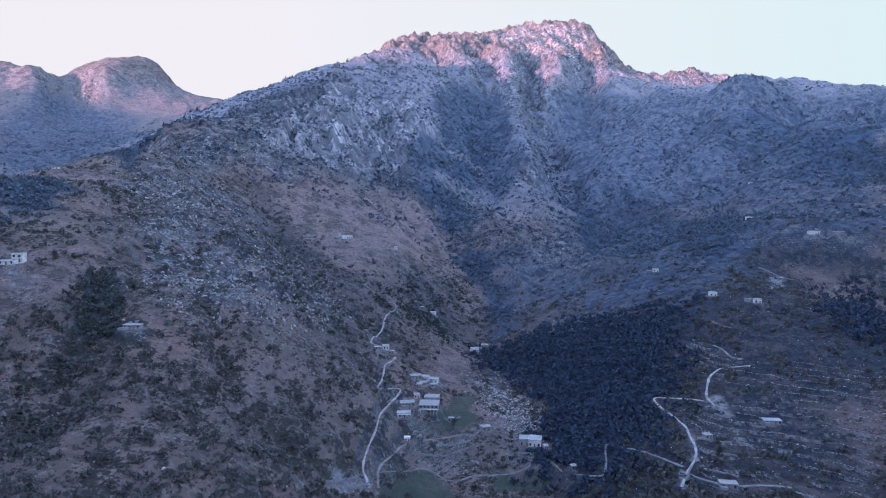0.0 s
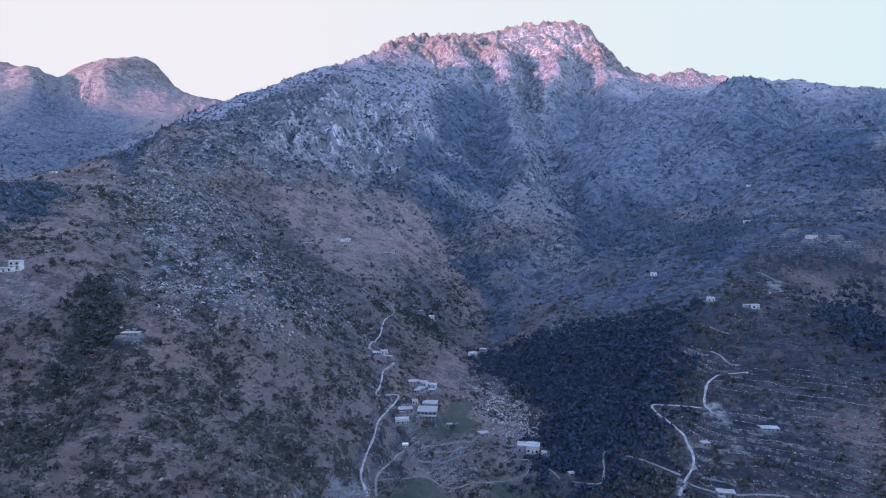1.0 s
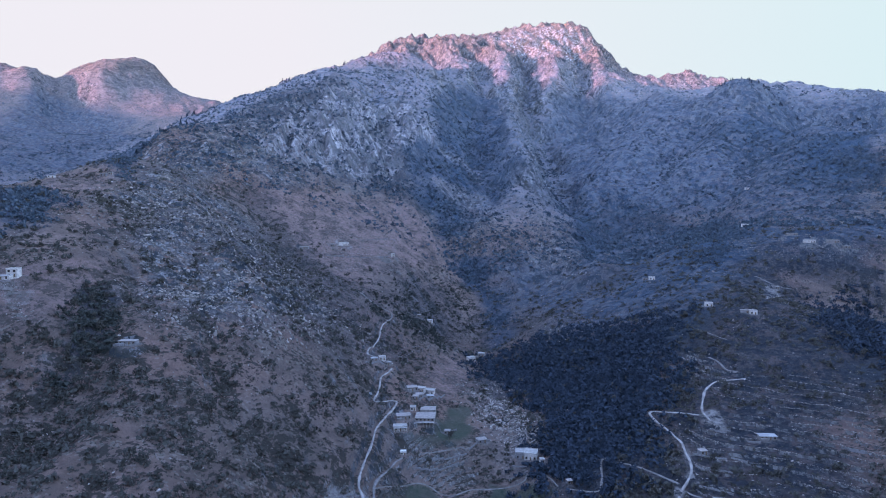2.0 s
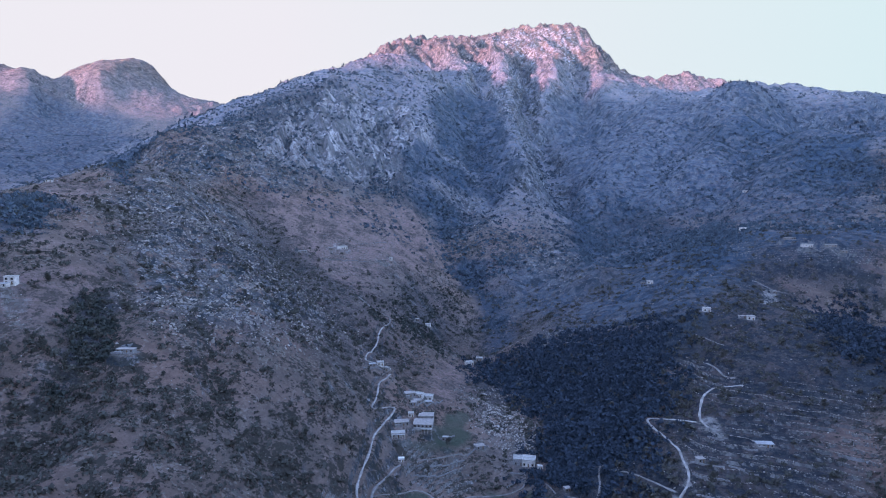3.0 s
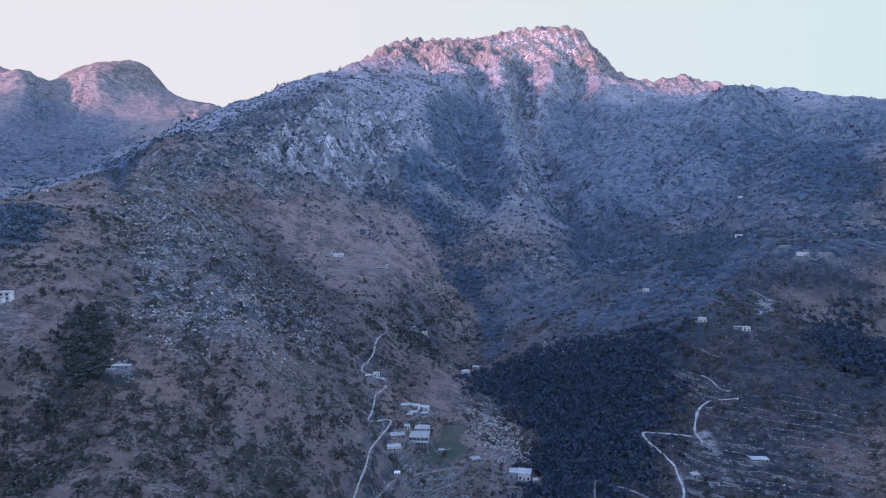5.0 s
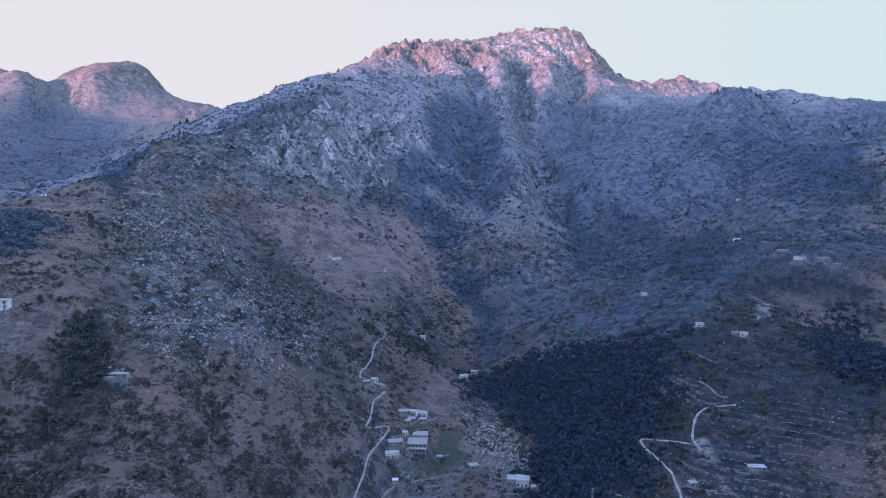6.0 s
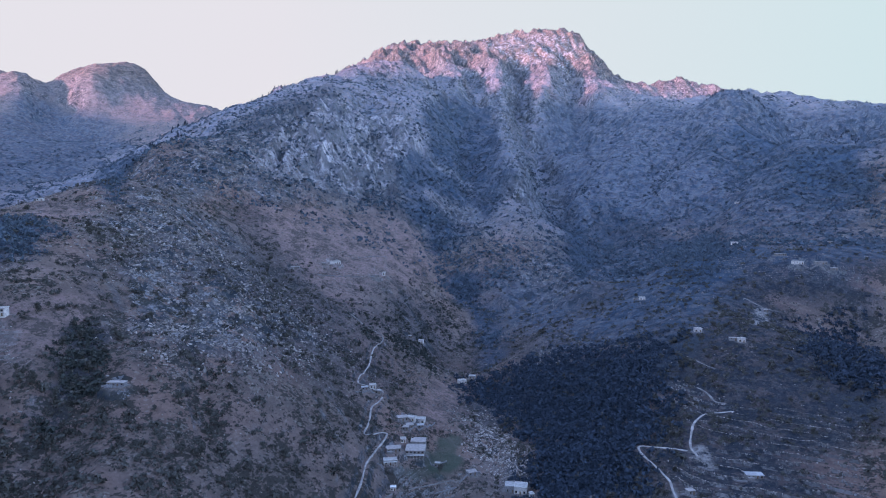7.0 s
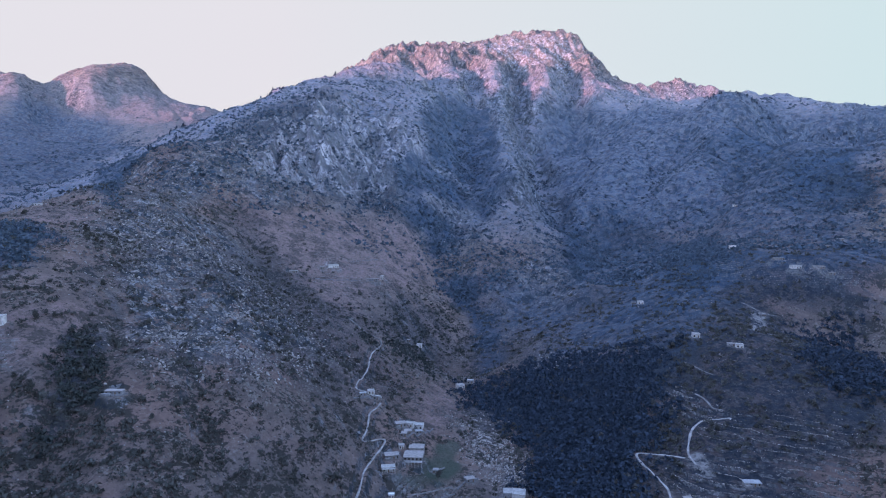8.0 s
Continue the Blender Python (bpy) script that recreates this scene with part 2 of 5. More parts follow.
SUMMIT_FACE = [(451, 3074, 900), (-420, 3500, 482), (-212, 3950, 694), (191, 4000, 707), (829, 4200, 831), (1189, 3942, 489), (1454, 3850, 488),
    (1674, 3750, 360)]
FAR_WEST_CREST = [(-2788, 3380, 947), (-2568, 3400, 928), (-2345, 3419, 901), (-2219, 3430, 876), (-2089, 3442, 805), (-1948, 3453, 866), (-1831, 3463, 892), (-1728, 3472, 927),
    (-1601, 3482, 944), (-1510, 3490, 880), (-1388, 3480, 733), (-1272, 3480, 709), (-1138, 3480, 697), (-913, 3300, 586)]
FAR_WEST_FACE = [(-1587, 2640, 461), (-3041, 4100, 613), (-2492, 3950, 537), (-1995, 4400, 678), (-1565, 4050, 394), (-1050, 3900, 270)]
EAST_CREST = [(801, 1850, 507), (824, 1850, 524), (885, 1800, 529), (923, 1780, 477), (972, 1740, 426), (1006, 1690, 340), (1056, 1680, 409),
    (1088, 1650, 409), (1102, 1600, 350), (1180, 1550, 438)]
EAST_BACK = [(1034, 2080, 553), (1179, 2070, 555), (1285, 2070, 510), (1271, 2700, 451), (1348, 2680, 478), (1512, 2680, 456), (1677, 2670, 359),
    (1300, 2900, 560), (1500, 2100, 330)]
EAST_SPUR = [(271, 633, 102), (472, 752, 151), (454, 660, 75), (451, 720, 103), (700, 700, 170), (600, 400, 130)]
EAST_TERRACES = [(188, 357, 47), (145, 350, 49), (300, 230, 70)]
BEHIND = [(0, -400, 50), (-500, -200, 250), (500, -300, 260), (-1200, -200, 500), (-900, 600, 260), (1200, 300, 400), (1500, 1200, 500),
    (-1800, 1500, 450), (-1500, 800, 350)]
EAST_BACK_RIDGE = [(1121, 2350, 589), (1154, 2340, 621), (1198, 2330, 575), (1299, 2330, 389), (1362, 2330, 526), (1405, 2330, 501),
    (1527, 2320, 519)]
WESTERN_FOOT = [(-135, 345, 80), (-107, 366, 74), (-184, 358, 108), (-83, 398, 61), (-195, 388, 122), (-134, 421, 95), (-73, 443, 69),
    (-100, 441, 82), (-234, 421, 147), (-212, 464, 143), (-143, 511, 117), (-186, 505, 133), (-262, 486, 171), (-211, 519, 148), (-250, 510, 177),
    (-288, 490, 181), (-305, 545, 203), (-237, 591, 173)]
WESTERN_FLANK = [(-244, 778, 166), (-158, 836, 129), (-139, 907, 147), (-387, 839, 255), (-300, 911, 220), (-238, 989, 218), (-183, 1016, 201),
    (-372, 999, 273), (-300, 1055, 273), (-409, 1054, 320), (-212, 1232, 283), (-223, 1243, 295)]
WESTERN_HEIGHTS = [(-260, 1275, 375), (-365, 1289, 375), (-1330, 2125, 401), (-1239, 2267, 461)]
MIDDLE_FOOT = [(0, 478, 21), (-9, 483, 36), (-50, 559, 61), (58, 575, 16)]
MIDDLE_FLANK = [(-83, 697, 87), (124, 724, 58), (41, 734, 21), (-17, 801, 68), (-89, 812, 111), (6, 838, 65), (-41, 872, 105), (-69, 877, 130),
    (152, 949, 62), (86, 973, 97), (17, 1046, 135), (150, 1062, 128), (-118, 1075, 185), (86, 1082, 153), (21, 1108, 182), (-33, 1132, 165),
    (63, 1219, 197)]
MIDDLE_HEIGHTS = [(21, 1330, 244), (-134, 1345, 310), (157, 1379, 229), (234, 1406, 253), (-17, 1453, 327), (75, 1479, 336), (-96, 1493, 383),
    (-178, 1646, 500), (217, 1812, 371), (263, 1955, 381), (195, 2299, 627), (395, 2407, 608)]
EASTERN_FOOT = [(165, 403, 54), (188, 410, 62), (143, 447, 51), (229, 502, 79), (262, 486, 75), (285, 569, 105)]
EASTERN_FLANK = [(374, 617, 103), (189, 725, 63), (327, 713, 122), (241, 766, 88), (302, 780, 115), (273, 813, 108), (421, 870, 158),
    (486, 860, 157), (440, 909, 174), (224, 1096, 104), (676, 981, 192), (386, 1138, 128), (649, 1055, 196)]
EASTERN_HEIGHTS = [(606, 1154, 208), (353, 1279, 109), (558, 1281, 218), (484, 1327, 191), (412, 1412, 227), (335, 1582, 210), (436, 1586, 291),
    (443, 1627, 295), (578, 1595, 335), (968, 1420, 367), (708, 1572, 307), (921, 1536, 422), (878, 1722, 476), (619, 1857, 409), (399, 1985, 359),
    (808, 1921, 466), (559, 2286, 569)]
LANDFORMS = [VALLEY, WEST_SLOPE, WEST_CRAG, WEST_CREST, WEST_HOLLOW, SUMMIT_CREST, SUMMIT_FACE, FAR_WEST_CREST, FAR_WEST_FACE, EAST_CREST, EAST_BACK, EAST_SPUR, EAST_TERRACES, BEHIND, EAST_BACK_RIDGE,
    WESTERN_FOOT, WESTERN_FLANK, WESTERN_HEIGHTS, MIDDLE_FOOT, MIDDLE_FLANK, MIDDLE_HEIGHTS, EASTERN_FOOT, EASTERN_FLANK, EASTERN_HEIGHTS]
KNOTS = np.array(sum(LANDFORMS, []), float)
SOFT = 60.0
# the far slopes are drawn more loosely than the near ones
LOOSE = 3.0 + np.r_[np.zeros(sum(len(f) for f in LANDFORMS[:15])), 25e-6 * (KNOTS[sum(len(f) for f in LANDFORMS[:15]):, :2] ** 2).sum(1)]


def spread(x, y):
    return np.sqrt((x[:, None] - KNOTS[None, :, 0]) ** 2 + (y[:, None] - KNOTS[None, :, 1]) ** 2 + SOFT * SOFT)


def solve_land():
    n = len(KNOTS)
    a = np.zeros((n + 3, n + 3))
    a[:n, :n] = spread(KNOTS[:, 0], KNOTS[:, 1]) - np.diag(LOOSE)
    a[:n, n], a[:n, n + 1:] = 1, KNOTS[:, :2]
    a[n:, :n] = a[:n, n:].T
    return np.linalg.solve(a, np.r_[KNOTS[:, 2], 0, 0, 0])


WEIGHTS = solve_land()


def lattice(ix, iy, seed):
    h = (ix * 374761393 + iy * 668265263 + seed * 974634777) & 0x7FFFFFFF
    h = ((h ^ (h >> 13)) * 1274126177) & 0x7FFFFFFF
    return (h ^ (h >> 16)) & 0xFFFF


def ripple(x, y, seed):
    """Gradient noise, about -1 to 1."""
    x0, y0 = np.floor(x), np.floor(y)
    fx, fy = x - x0, y - y0
    ix, iy = x0.astype(np.int64), y0.astype(np.int64)

    def corner(dx, dy):
        a = lattice(ix + dx, iy + dy, seed) * (2 * np.pi / 65536)
        return np.cos(a) * (fx - dx) + np.sin(a) * (fy - dy)

    u, v = fx * fx * fx * (fx * (fx * 6 - 15) + 10), fy * fy * fy * (fy * (fy * 6 - 15) + 10)
    top = corner(0, 0) * (1 - u) + corner(1, 0) * u
    low = corner(0, 1) * (1 - u) + corner(1, 1) * u
    return (top * (1 - v) + low * v) * 1.5


def rough(x, y, size, octaves, seed, sharp=False):
    """Layers of noise whose largest waves are size metres long."""
    total, power = np.zeros_like(x), 1.0
    for k in range(octaves):
        n = ripple(x / size + 17.3 * k, y / size - 9.1 * k, seed + k)
        total += power * (1 - 2 * np.abs(n) if sharp else n)
        size, power = size * 0.5, power * 0.52
    return total


def ease(a, b, v):
    s = np.clip((v - a) / (b - a), 0, 1)
    return s * s * (3 - 2 * s)


def inside(x, y, outline, margin):
    """1 inside a plan outline, 0 outside, with a ragged border margin metres wide."""
    ok, near = np.zeros(len(x), bool), np.full(len(x), 1e9)
    for (ax, ay), (bx, by) in zip(outline, outline[1:] + outline[:1]):
        cross = (ay > y) != (by > y)
        ok ^= cross & (x < (bx - ax) * (y - ay) / ((by - ay) or 1e-9) + ax)
        k = np.clip(((x - ax) * (bx - ax) + (y - ay) * (by - ay)) / ((bx - ax) ** 2 + (by - ay) ** 2), 0, 1)
        near = np.minimum(near, np.hypot(x - ax - k * (bx - ax), y - ay - k * (by - ay)))
    signed = np.where(ok, near, -near) + margin * 0.7 * rough(x, y, margin * 3, 3, 91)
    return ease(-margin / 2, margin / 2, signed)


def smooth_land(x, y):
    z = np.empty_like(x)
    for i in range(0, len(x), 40000):
        a, b = x[i:i + 40000], y[i:i + 40000]
        z[i:i + 40000] = spread(a, b) @ WEIGHTS[:-3] + WEIGHTS[-3] + WEIGHTS[-2] * a + WEIGHTS[-1] * b
    # unseen range added across the valley, towards the sun, shaped to shade the valley
    along, side = -0.756 * x - 0.655 * y, -0.655 * x + 0.756 * y
    # raised on one side to keep the sun off the eastern crest
    crest = 850 + 240 * ease(1750, 950, side) + 45 * rough(x, y, 900, 3, 40)
    shading_range_z = crest * ease(6500, 4200, np.abs(side)) - 0.62 * np.abs(along - 1750)
    return np.maximum(z, np.where(along > 300, shading_range_z, -1e9))


# ---- what lies where, in plan ----
WOODS = {
    "gorge": [(62, 682), (100, 705), (168, 698), (219, 661), (257, 629), (243, 580), (217, 536), (191, 505), (166, 473), (135, 452), (119, 436), (100, 426), (89, 438), (94, 497), (82, 583), (64, 649)],
    "east_hollow": [(450, 719), (502, 711), (339, 475), (338, 504), (362, 557)],
}
GROVES = {
    "west_hollow": [(-244, 420), (-238, 455), (-213, 412), (-206, 387), (-221, 379), (-234, 392)],
    "lower_hollow": [(-221, 358), (-216, 366), (-209, 355), (-214, 347)],
}
BRUSH = {
    "east_spur_brush": [(315, 769), (367, 764), (423, 740), (459, 713), (359, 532), (306, 515), (275, 546), (244, 579)],
    "east_middle_brush": [(242, 910), (369, 1306), (491, 1207), (471, 856), (536, 773), (489, 701), (450, 718), (409, 738), (307, 662), (265, 644), (213, 701)],
    "east_terrace_brush": [(201, 500), (264, 472), (323, 454), (224, 309), (138, 326), (163, 394)],
    "middle_slope": [(-179, 656), (-158, 785), (-69, 821), (14, 1001), (53, 883), (11, 732), (-42, 722), (-58, 615), (-80, 475), (-119, 499)],
    "east_bench": [(502, 1198), (459, 831), (596, 850), (497, 703), (415, 721), (352, 755), (348, 845)],
    "west_green": [(-208, 612), (-230, 857), (-184, 869), (-175, 811), (-161, 596), (-186, 578)],
    "creek": [(45, 1040), (79, 988), (89, 824), (61, 751), (40, 748), (40, 905)],
    "east_step": [(489, 1132), (435, 783), (411, 751), (362, 793), (367, 875)],
    "creek_sides": [(50, 1041), (105, 980), (183, 926), (230, 854), (210, 730), (124, 768), (71, 794), (36, 824), (23, 891), (30, 970)],
    "east_lower": [(353, 1423), (461, 1404), (504, 1233), (426, 920), (440, 767), (470, 727), (429, 723), (370, 749), (348, 845), (319, 893), (248, 892), (293, 1266)],
    "east_upper": [(651, 1851), (750, 1639), (842, 1494), (846, 1216), (723, 1035), (658, 1106), (682, 1402), (638, 1570)],
    "west_mid": [(-299, 909), (-261, 978), (-218, 867), (-165, 834), (-126, 774), (-99, 678), (-111, 642), (-123, 615), (-157, 624), (-203, 646)],
    "wall_foot": [(-285, 1037), (-214, 1096), (-125, 1158), (-54, 1195), (-91, 1265), (-144, 1156), (-233, 1092)],
    "east_front": [(251, 605), (306, 546), (353, 541), (334, 467), (271, 481), (247, 526)],
    "east_side": [(236, 822), (276, 653), (497, 703), (228, 313), (138, 335), (150, 377), (154, 471), (200, 554), (203, 685)],
    "under_terraces": [(144, 510), (149, 442), (155, 397), (142, 359), (133, 340), (104, 363), (96, 385), (112, 437)],
    "east_shoulder": [(227, 905), (315, 879), (338, 726), (384, 711), (256, 606), (215, 722)],
    "top_west": [(-451, 1418), (-374, 1633), (-262, 1656), (-212, 1716), (-284, 1464), (-318, 1161)],
}
SLAB = {
    "pale_slab": [(-228, 1290), (-216, 1354), (-198, 1284), (-194, 1224), (-202, 1181), (-220, 1191), (-228, 1225)],
}
THICKET = {
    "creek_thicket": [(-70, 826), (-34, 869), (14, 981), (46, 880), (41, 812), (4, 717), (-29, 726), (-53, 693), (-81, 678), (-96, 738)],
}
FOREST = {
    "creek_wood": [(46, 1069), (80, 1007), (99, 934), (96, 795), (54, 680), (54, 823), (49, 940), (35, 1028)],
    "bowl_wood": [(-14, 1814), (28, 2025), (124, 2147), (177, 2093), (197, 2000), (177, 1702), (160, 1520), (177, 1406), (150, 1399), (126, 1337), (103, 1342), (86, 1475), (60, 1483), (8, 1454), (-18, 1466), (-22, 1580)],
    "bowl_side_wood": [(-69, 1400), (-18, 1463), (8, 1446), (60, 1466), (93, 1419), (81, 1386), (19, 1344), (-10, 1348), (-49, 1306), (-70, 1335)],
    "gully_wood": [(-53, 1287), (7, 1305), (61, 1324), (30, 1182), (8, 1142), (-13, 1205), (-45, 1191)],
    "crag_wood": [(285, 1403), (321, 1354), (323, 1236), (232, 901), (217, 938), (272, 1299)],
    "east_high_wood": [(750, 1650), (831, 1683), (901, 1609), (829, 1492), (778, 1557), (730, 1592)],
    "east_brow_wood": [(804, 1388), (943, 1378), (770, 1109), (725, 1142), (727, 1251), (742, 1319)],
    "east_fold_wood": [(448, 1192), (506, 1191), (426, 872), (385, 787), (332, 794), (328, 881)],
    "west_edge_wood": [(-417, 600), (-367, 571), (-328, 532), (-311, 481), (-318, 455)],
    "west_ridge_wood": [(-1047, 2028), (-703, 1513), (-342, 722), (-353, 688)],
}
# slopes whose ground colour carries the blue of the haze
HAZY_GROUND = {
    "east_middle_haze": [(322, 1415), (378, 1342), (498, 1223), (502, 913), (534, 770), (500, 717), (411, 742), (268, 653), (181, 726), (98, 934), (75, 1020), (137, 1044), (195, 959), (232, 873)],
    "west_hollow_haze": [(-1784, 2586), (-1694, 2899), (-1347, 2812), (-628, 1571), (-1029, 2142), (-1031, 1752), (-1028, 1478)],
    "east_upper_haze": [(700, 2180), (860, 2020), (980, 1900), (1140, 1760), (1290, 1650), (1200, 1480), (848, 1227), (712, 1025), (546, 782), (537, 978), (504, 1238), (381, 1350), (324, 1421), (334, 1828), (361, 2038), (529, 2351), (604, 2246)],
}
ROCKS = {
    "lower_boulders": [(-183, 594), (-169, 713), (-130, 677), (-100, 605), (-98, 482), (-121, 439), (-150, 433), (-172, 471)],
    "west_flank": [(-471, 1036), (-414, 1056), (-473, 1478), (-389, 1561), (-296, 1546), (-224, 1312), (-214, 1077), (-246, 974), (-311, 962), (-294, 728), (-332, 716)],
    "west_boulders": [(-342, 631), (-340, 735), (-294, 917), (-237, 851), (-166, 659), (-118, 596), (-124, 457), (-156, 430), (-183, 442), (-224, 437), (-249, 504), (-274, 512)],
    "west_wall": [(-373, 1408), (-243, 1531), (-87, 1613), (-27, 1479), (-71, 1302), (-144, 1156), (-236, 1102), (-285, 1037)],
    "stream_bed": [(32, 574), (46, 604), (67, 586), (77, 521), (84, 496), (82, 465), (67, 467), (53, 481), (44, 501), (35, 533)],
    "rib": [(182, 2091), (245, 2254), (218, 1544), (212, 1411), (171, 1448), (189, 1725)],
    "middle_crag": [(101, 1144), (165, 1167), (239, 1220), (220, 910), (171, 953), (107, 1005)],
    "stony_spur": [(22, 1324), (86, 1408), (114, 1172), (61, 1156), (31, 1205)],
}
PASTURE = {
    "upper_pasture": [(-251, 962), (-207, 1040), (-158, 1084), (-85, 1134), (-27, 1178), (14, 1149), (23, 1088), (-13, 997), (-66, 870), (-71, 841), (-123, 745), (-166, 812), (-218, 860), (-242, 910)],
    "brown_field": [(3, 702), (20, 719), (33, 670), (31, 577), (8, 547), (-7, 533), (-11, 603)],
    "west_meadow": [(-291, 417), (-272, 440), (-249, 472), (-240, 461), (-250, 421), (-236, 389), (-263, 375)],
    "ridge_field": [(-421, 673), (-367, 701), (-345, 668), (-348, 621), (-355, 578)],
}
GREEN = {
    "green_field": [(8, 529), (26, 553), (27, 503), (24, 487), (7, 473), (-10, 463), (-18, 462), (-5, 479)],
    "lower_green": [(-34, 387), (-19, 413), (-7, 417), (2, 411), (11, 410), (6, 396), (-31, 368)],
    "wheat_field": [(36, 435), (54, 425), (70, 424), (78, 404), (66, 401), (37, 410)],
}
STEPS = {
    "yard_terraces": [(-68, 359), (-56, 372), (-44, 381), (-45, 359), (-58, 342)],
    "knoll_terraces": [(198, 538), (218, 539), (227, 524), (230, 490), (215, 477), (189, 482)],
    "east_terraces": [(199, 496), (228, 486), (265, 473), (304, 454), (312, 439), (221, 305), (138, 326), (154, 368), (167, 407), (196, 414), (193, 442)],
    "meadow_steps": [(-281, 402), (-265, 410), (-246, 380), (-262, 374)],
    "upper_east_terraces": [(401, 887), (423, 851), (491, 767), (522, 751), (508, 731), (435, 764), (370, 800)],
    "pasture_terraces": [(-166, 928), (-73, 1011), (-59, 864), (-145, 785)],
    "valley_fields": [(-22, 459), (7, 472), (24, 479), (24, 456), (27, 435), (-2, 419), (-17, 419), (-22, 433)],
    "gorge_terraces": [(124, 768), (171, 731), (168, 666), (114, 703)],
}
BARE = {
    "spoil_fan": [(137, 351), (142, 349), (139, 336), (137, 327), (125, 333), (130, 341)],
    "hut_yard": [(183, 430), (190, 430), (195, 416), (189, 405), (182, 408), (180, 418)],
    "road_yard": [(-66, 358), (-53, 373), (-45, 378), (-45, 364), (-56, 346), (-65, 345)],
    "spur_scar": [(376, 722), (389, 721), (362, 667), (314, 606)],
    "road_bank": [(157, 395), (159, 394), (157, 376), (148, 355), (144, 355), (153, 377)],
    "farm_yard": [(23, 480), (38, 486), (38, 476), (18, 470)],
}
SNOW = {
    "summit_snow": [(259, 3097), (410, 3334), (550, 3395), (697, 3463), (769, 3380), (735, 3162), (519, 2747), (436, 2833), (382, 2891), (313, 2966)],
}
RELIEF = {
    "band_rib": (34, 42, [(40, 2892), (68, 2513), (87, 2144)]),
    "band_gully": (-26, 40, [(155, 2857), (152, 2408), (146, 2137)]),
    "long_rib": (52, 44, [(239, 2738), (258, 2540), (231, 2153), (216, 1916), (193, 1585), (191, 1414)]),
    "inner_gully": (-46, 48, [(383, 3001), (339, 2549), (308, 2163), (314, 1995), (291, 1631), (279, 1385)]),
    "pyramid_rib": (46, 50, [(501, 2758), (425, 2425), (371, 2224), (336, 2071)]),
    "pyramid_gully": (-38, 42, [(671, 3231), (579, 2625), (509, 2213), (456, 1944)]),
    "summit_buttress": (34, 45, [(750, 3134), (744, 2950), (613, 2329)]),
    "shoulder_rib": (20, 40, [(-154, 2943), (-75, 2037), (-28, 1994)]),
    "shoulder_gully": (-18, 40, [(-171, 1957), (-142, 1926), (-111, 1860)]),
    "bowl_gully": (-45, 65, [(81, 1977), (84, 1674), (85, 1390), (25, 1155), (30, 1002), (42, 824)]),
    "middle_crag_rib": (18, 32, [(142, 1346), (179, 1269), (223, 1139), (230, 934)]),
    "east_rib": (20, 50, [(956, 2693), (513, 1710), (359, 1450)]),
    "east_gully": (-20, 45, [(709, 1735), (511, 1482), (366, 1330)]),
    "east_rib_two": (18, 50, [(774, 1661), (567, 1439), (449, 1404)]),
    "east_gully_two": (-16, 50, [(843, 1572), (681, 1399), (493, 1205)]),
    "east_rib_three": (16, 45, [(1033, 1677), (768, 1356), (605, 1195)]),
    "spur_edge": (9, 24, [(-213, 1085), (-143, 1136), (-64, 1177), (6, 1009), (35, 824)]),
    "west_gully": (-10, 24, [(-284, 938), (-245, 879), (-197, 782), (-131, 659), (-91, 629)]),
    "west_gully_two": (-9, 22, [(-231, 468), (-218, 411), (-212, 372), (-213, 339), (-206, 311)]),
    "boulder_rib": (8, 25, [(-326, 764), (-222, 606), (-162, 527), (-129, 459)]),
    "corner_rib": (5, 12, [(-172, 323), (-176, 300), (-174, 274), (-174, 259)]),
    "slope_gully": (-5, 14, [(-147, 416), (-124, 379), (-100, 353), (-76, 343)]),
    "wall_buttress": (22, 38, [(-258, 1623), (-219, 1300), (-208, 1200)]),
    "wall_gully": (-16, 28, [(-181, 1701), (-112, 1394), (-93, 1286)]),
    "wall_buttress_two": (16, 30, [(-79, 1597), (-60, 1484), (-79, 1352)]),
    "far_west_rib": (45, 90, [(-1640, 3216), (-1488, 2675)]),
    "far_west_gully": (-45, 90, [(-2082, 3464), (-1696, 2916), (-1369, 2670)]),
    "far_west_rib_two": (40, 90, [(-1907, 3012), (-1481, 2265)]),
}
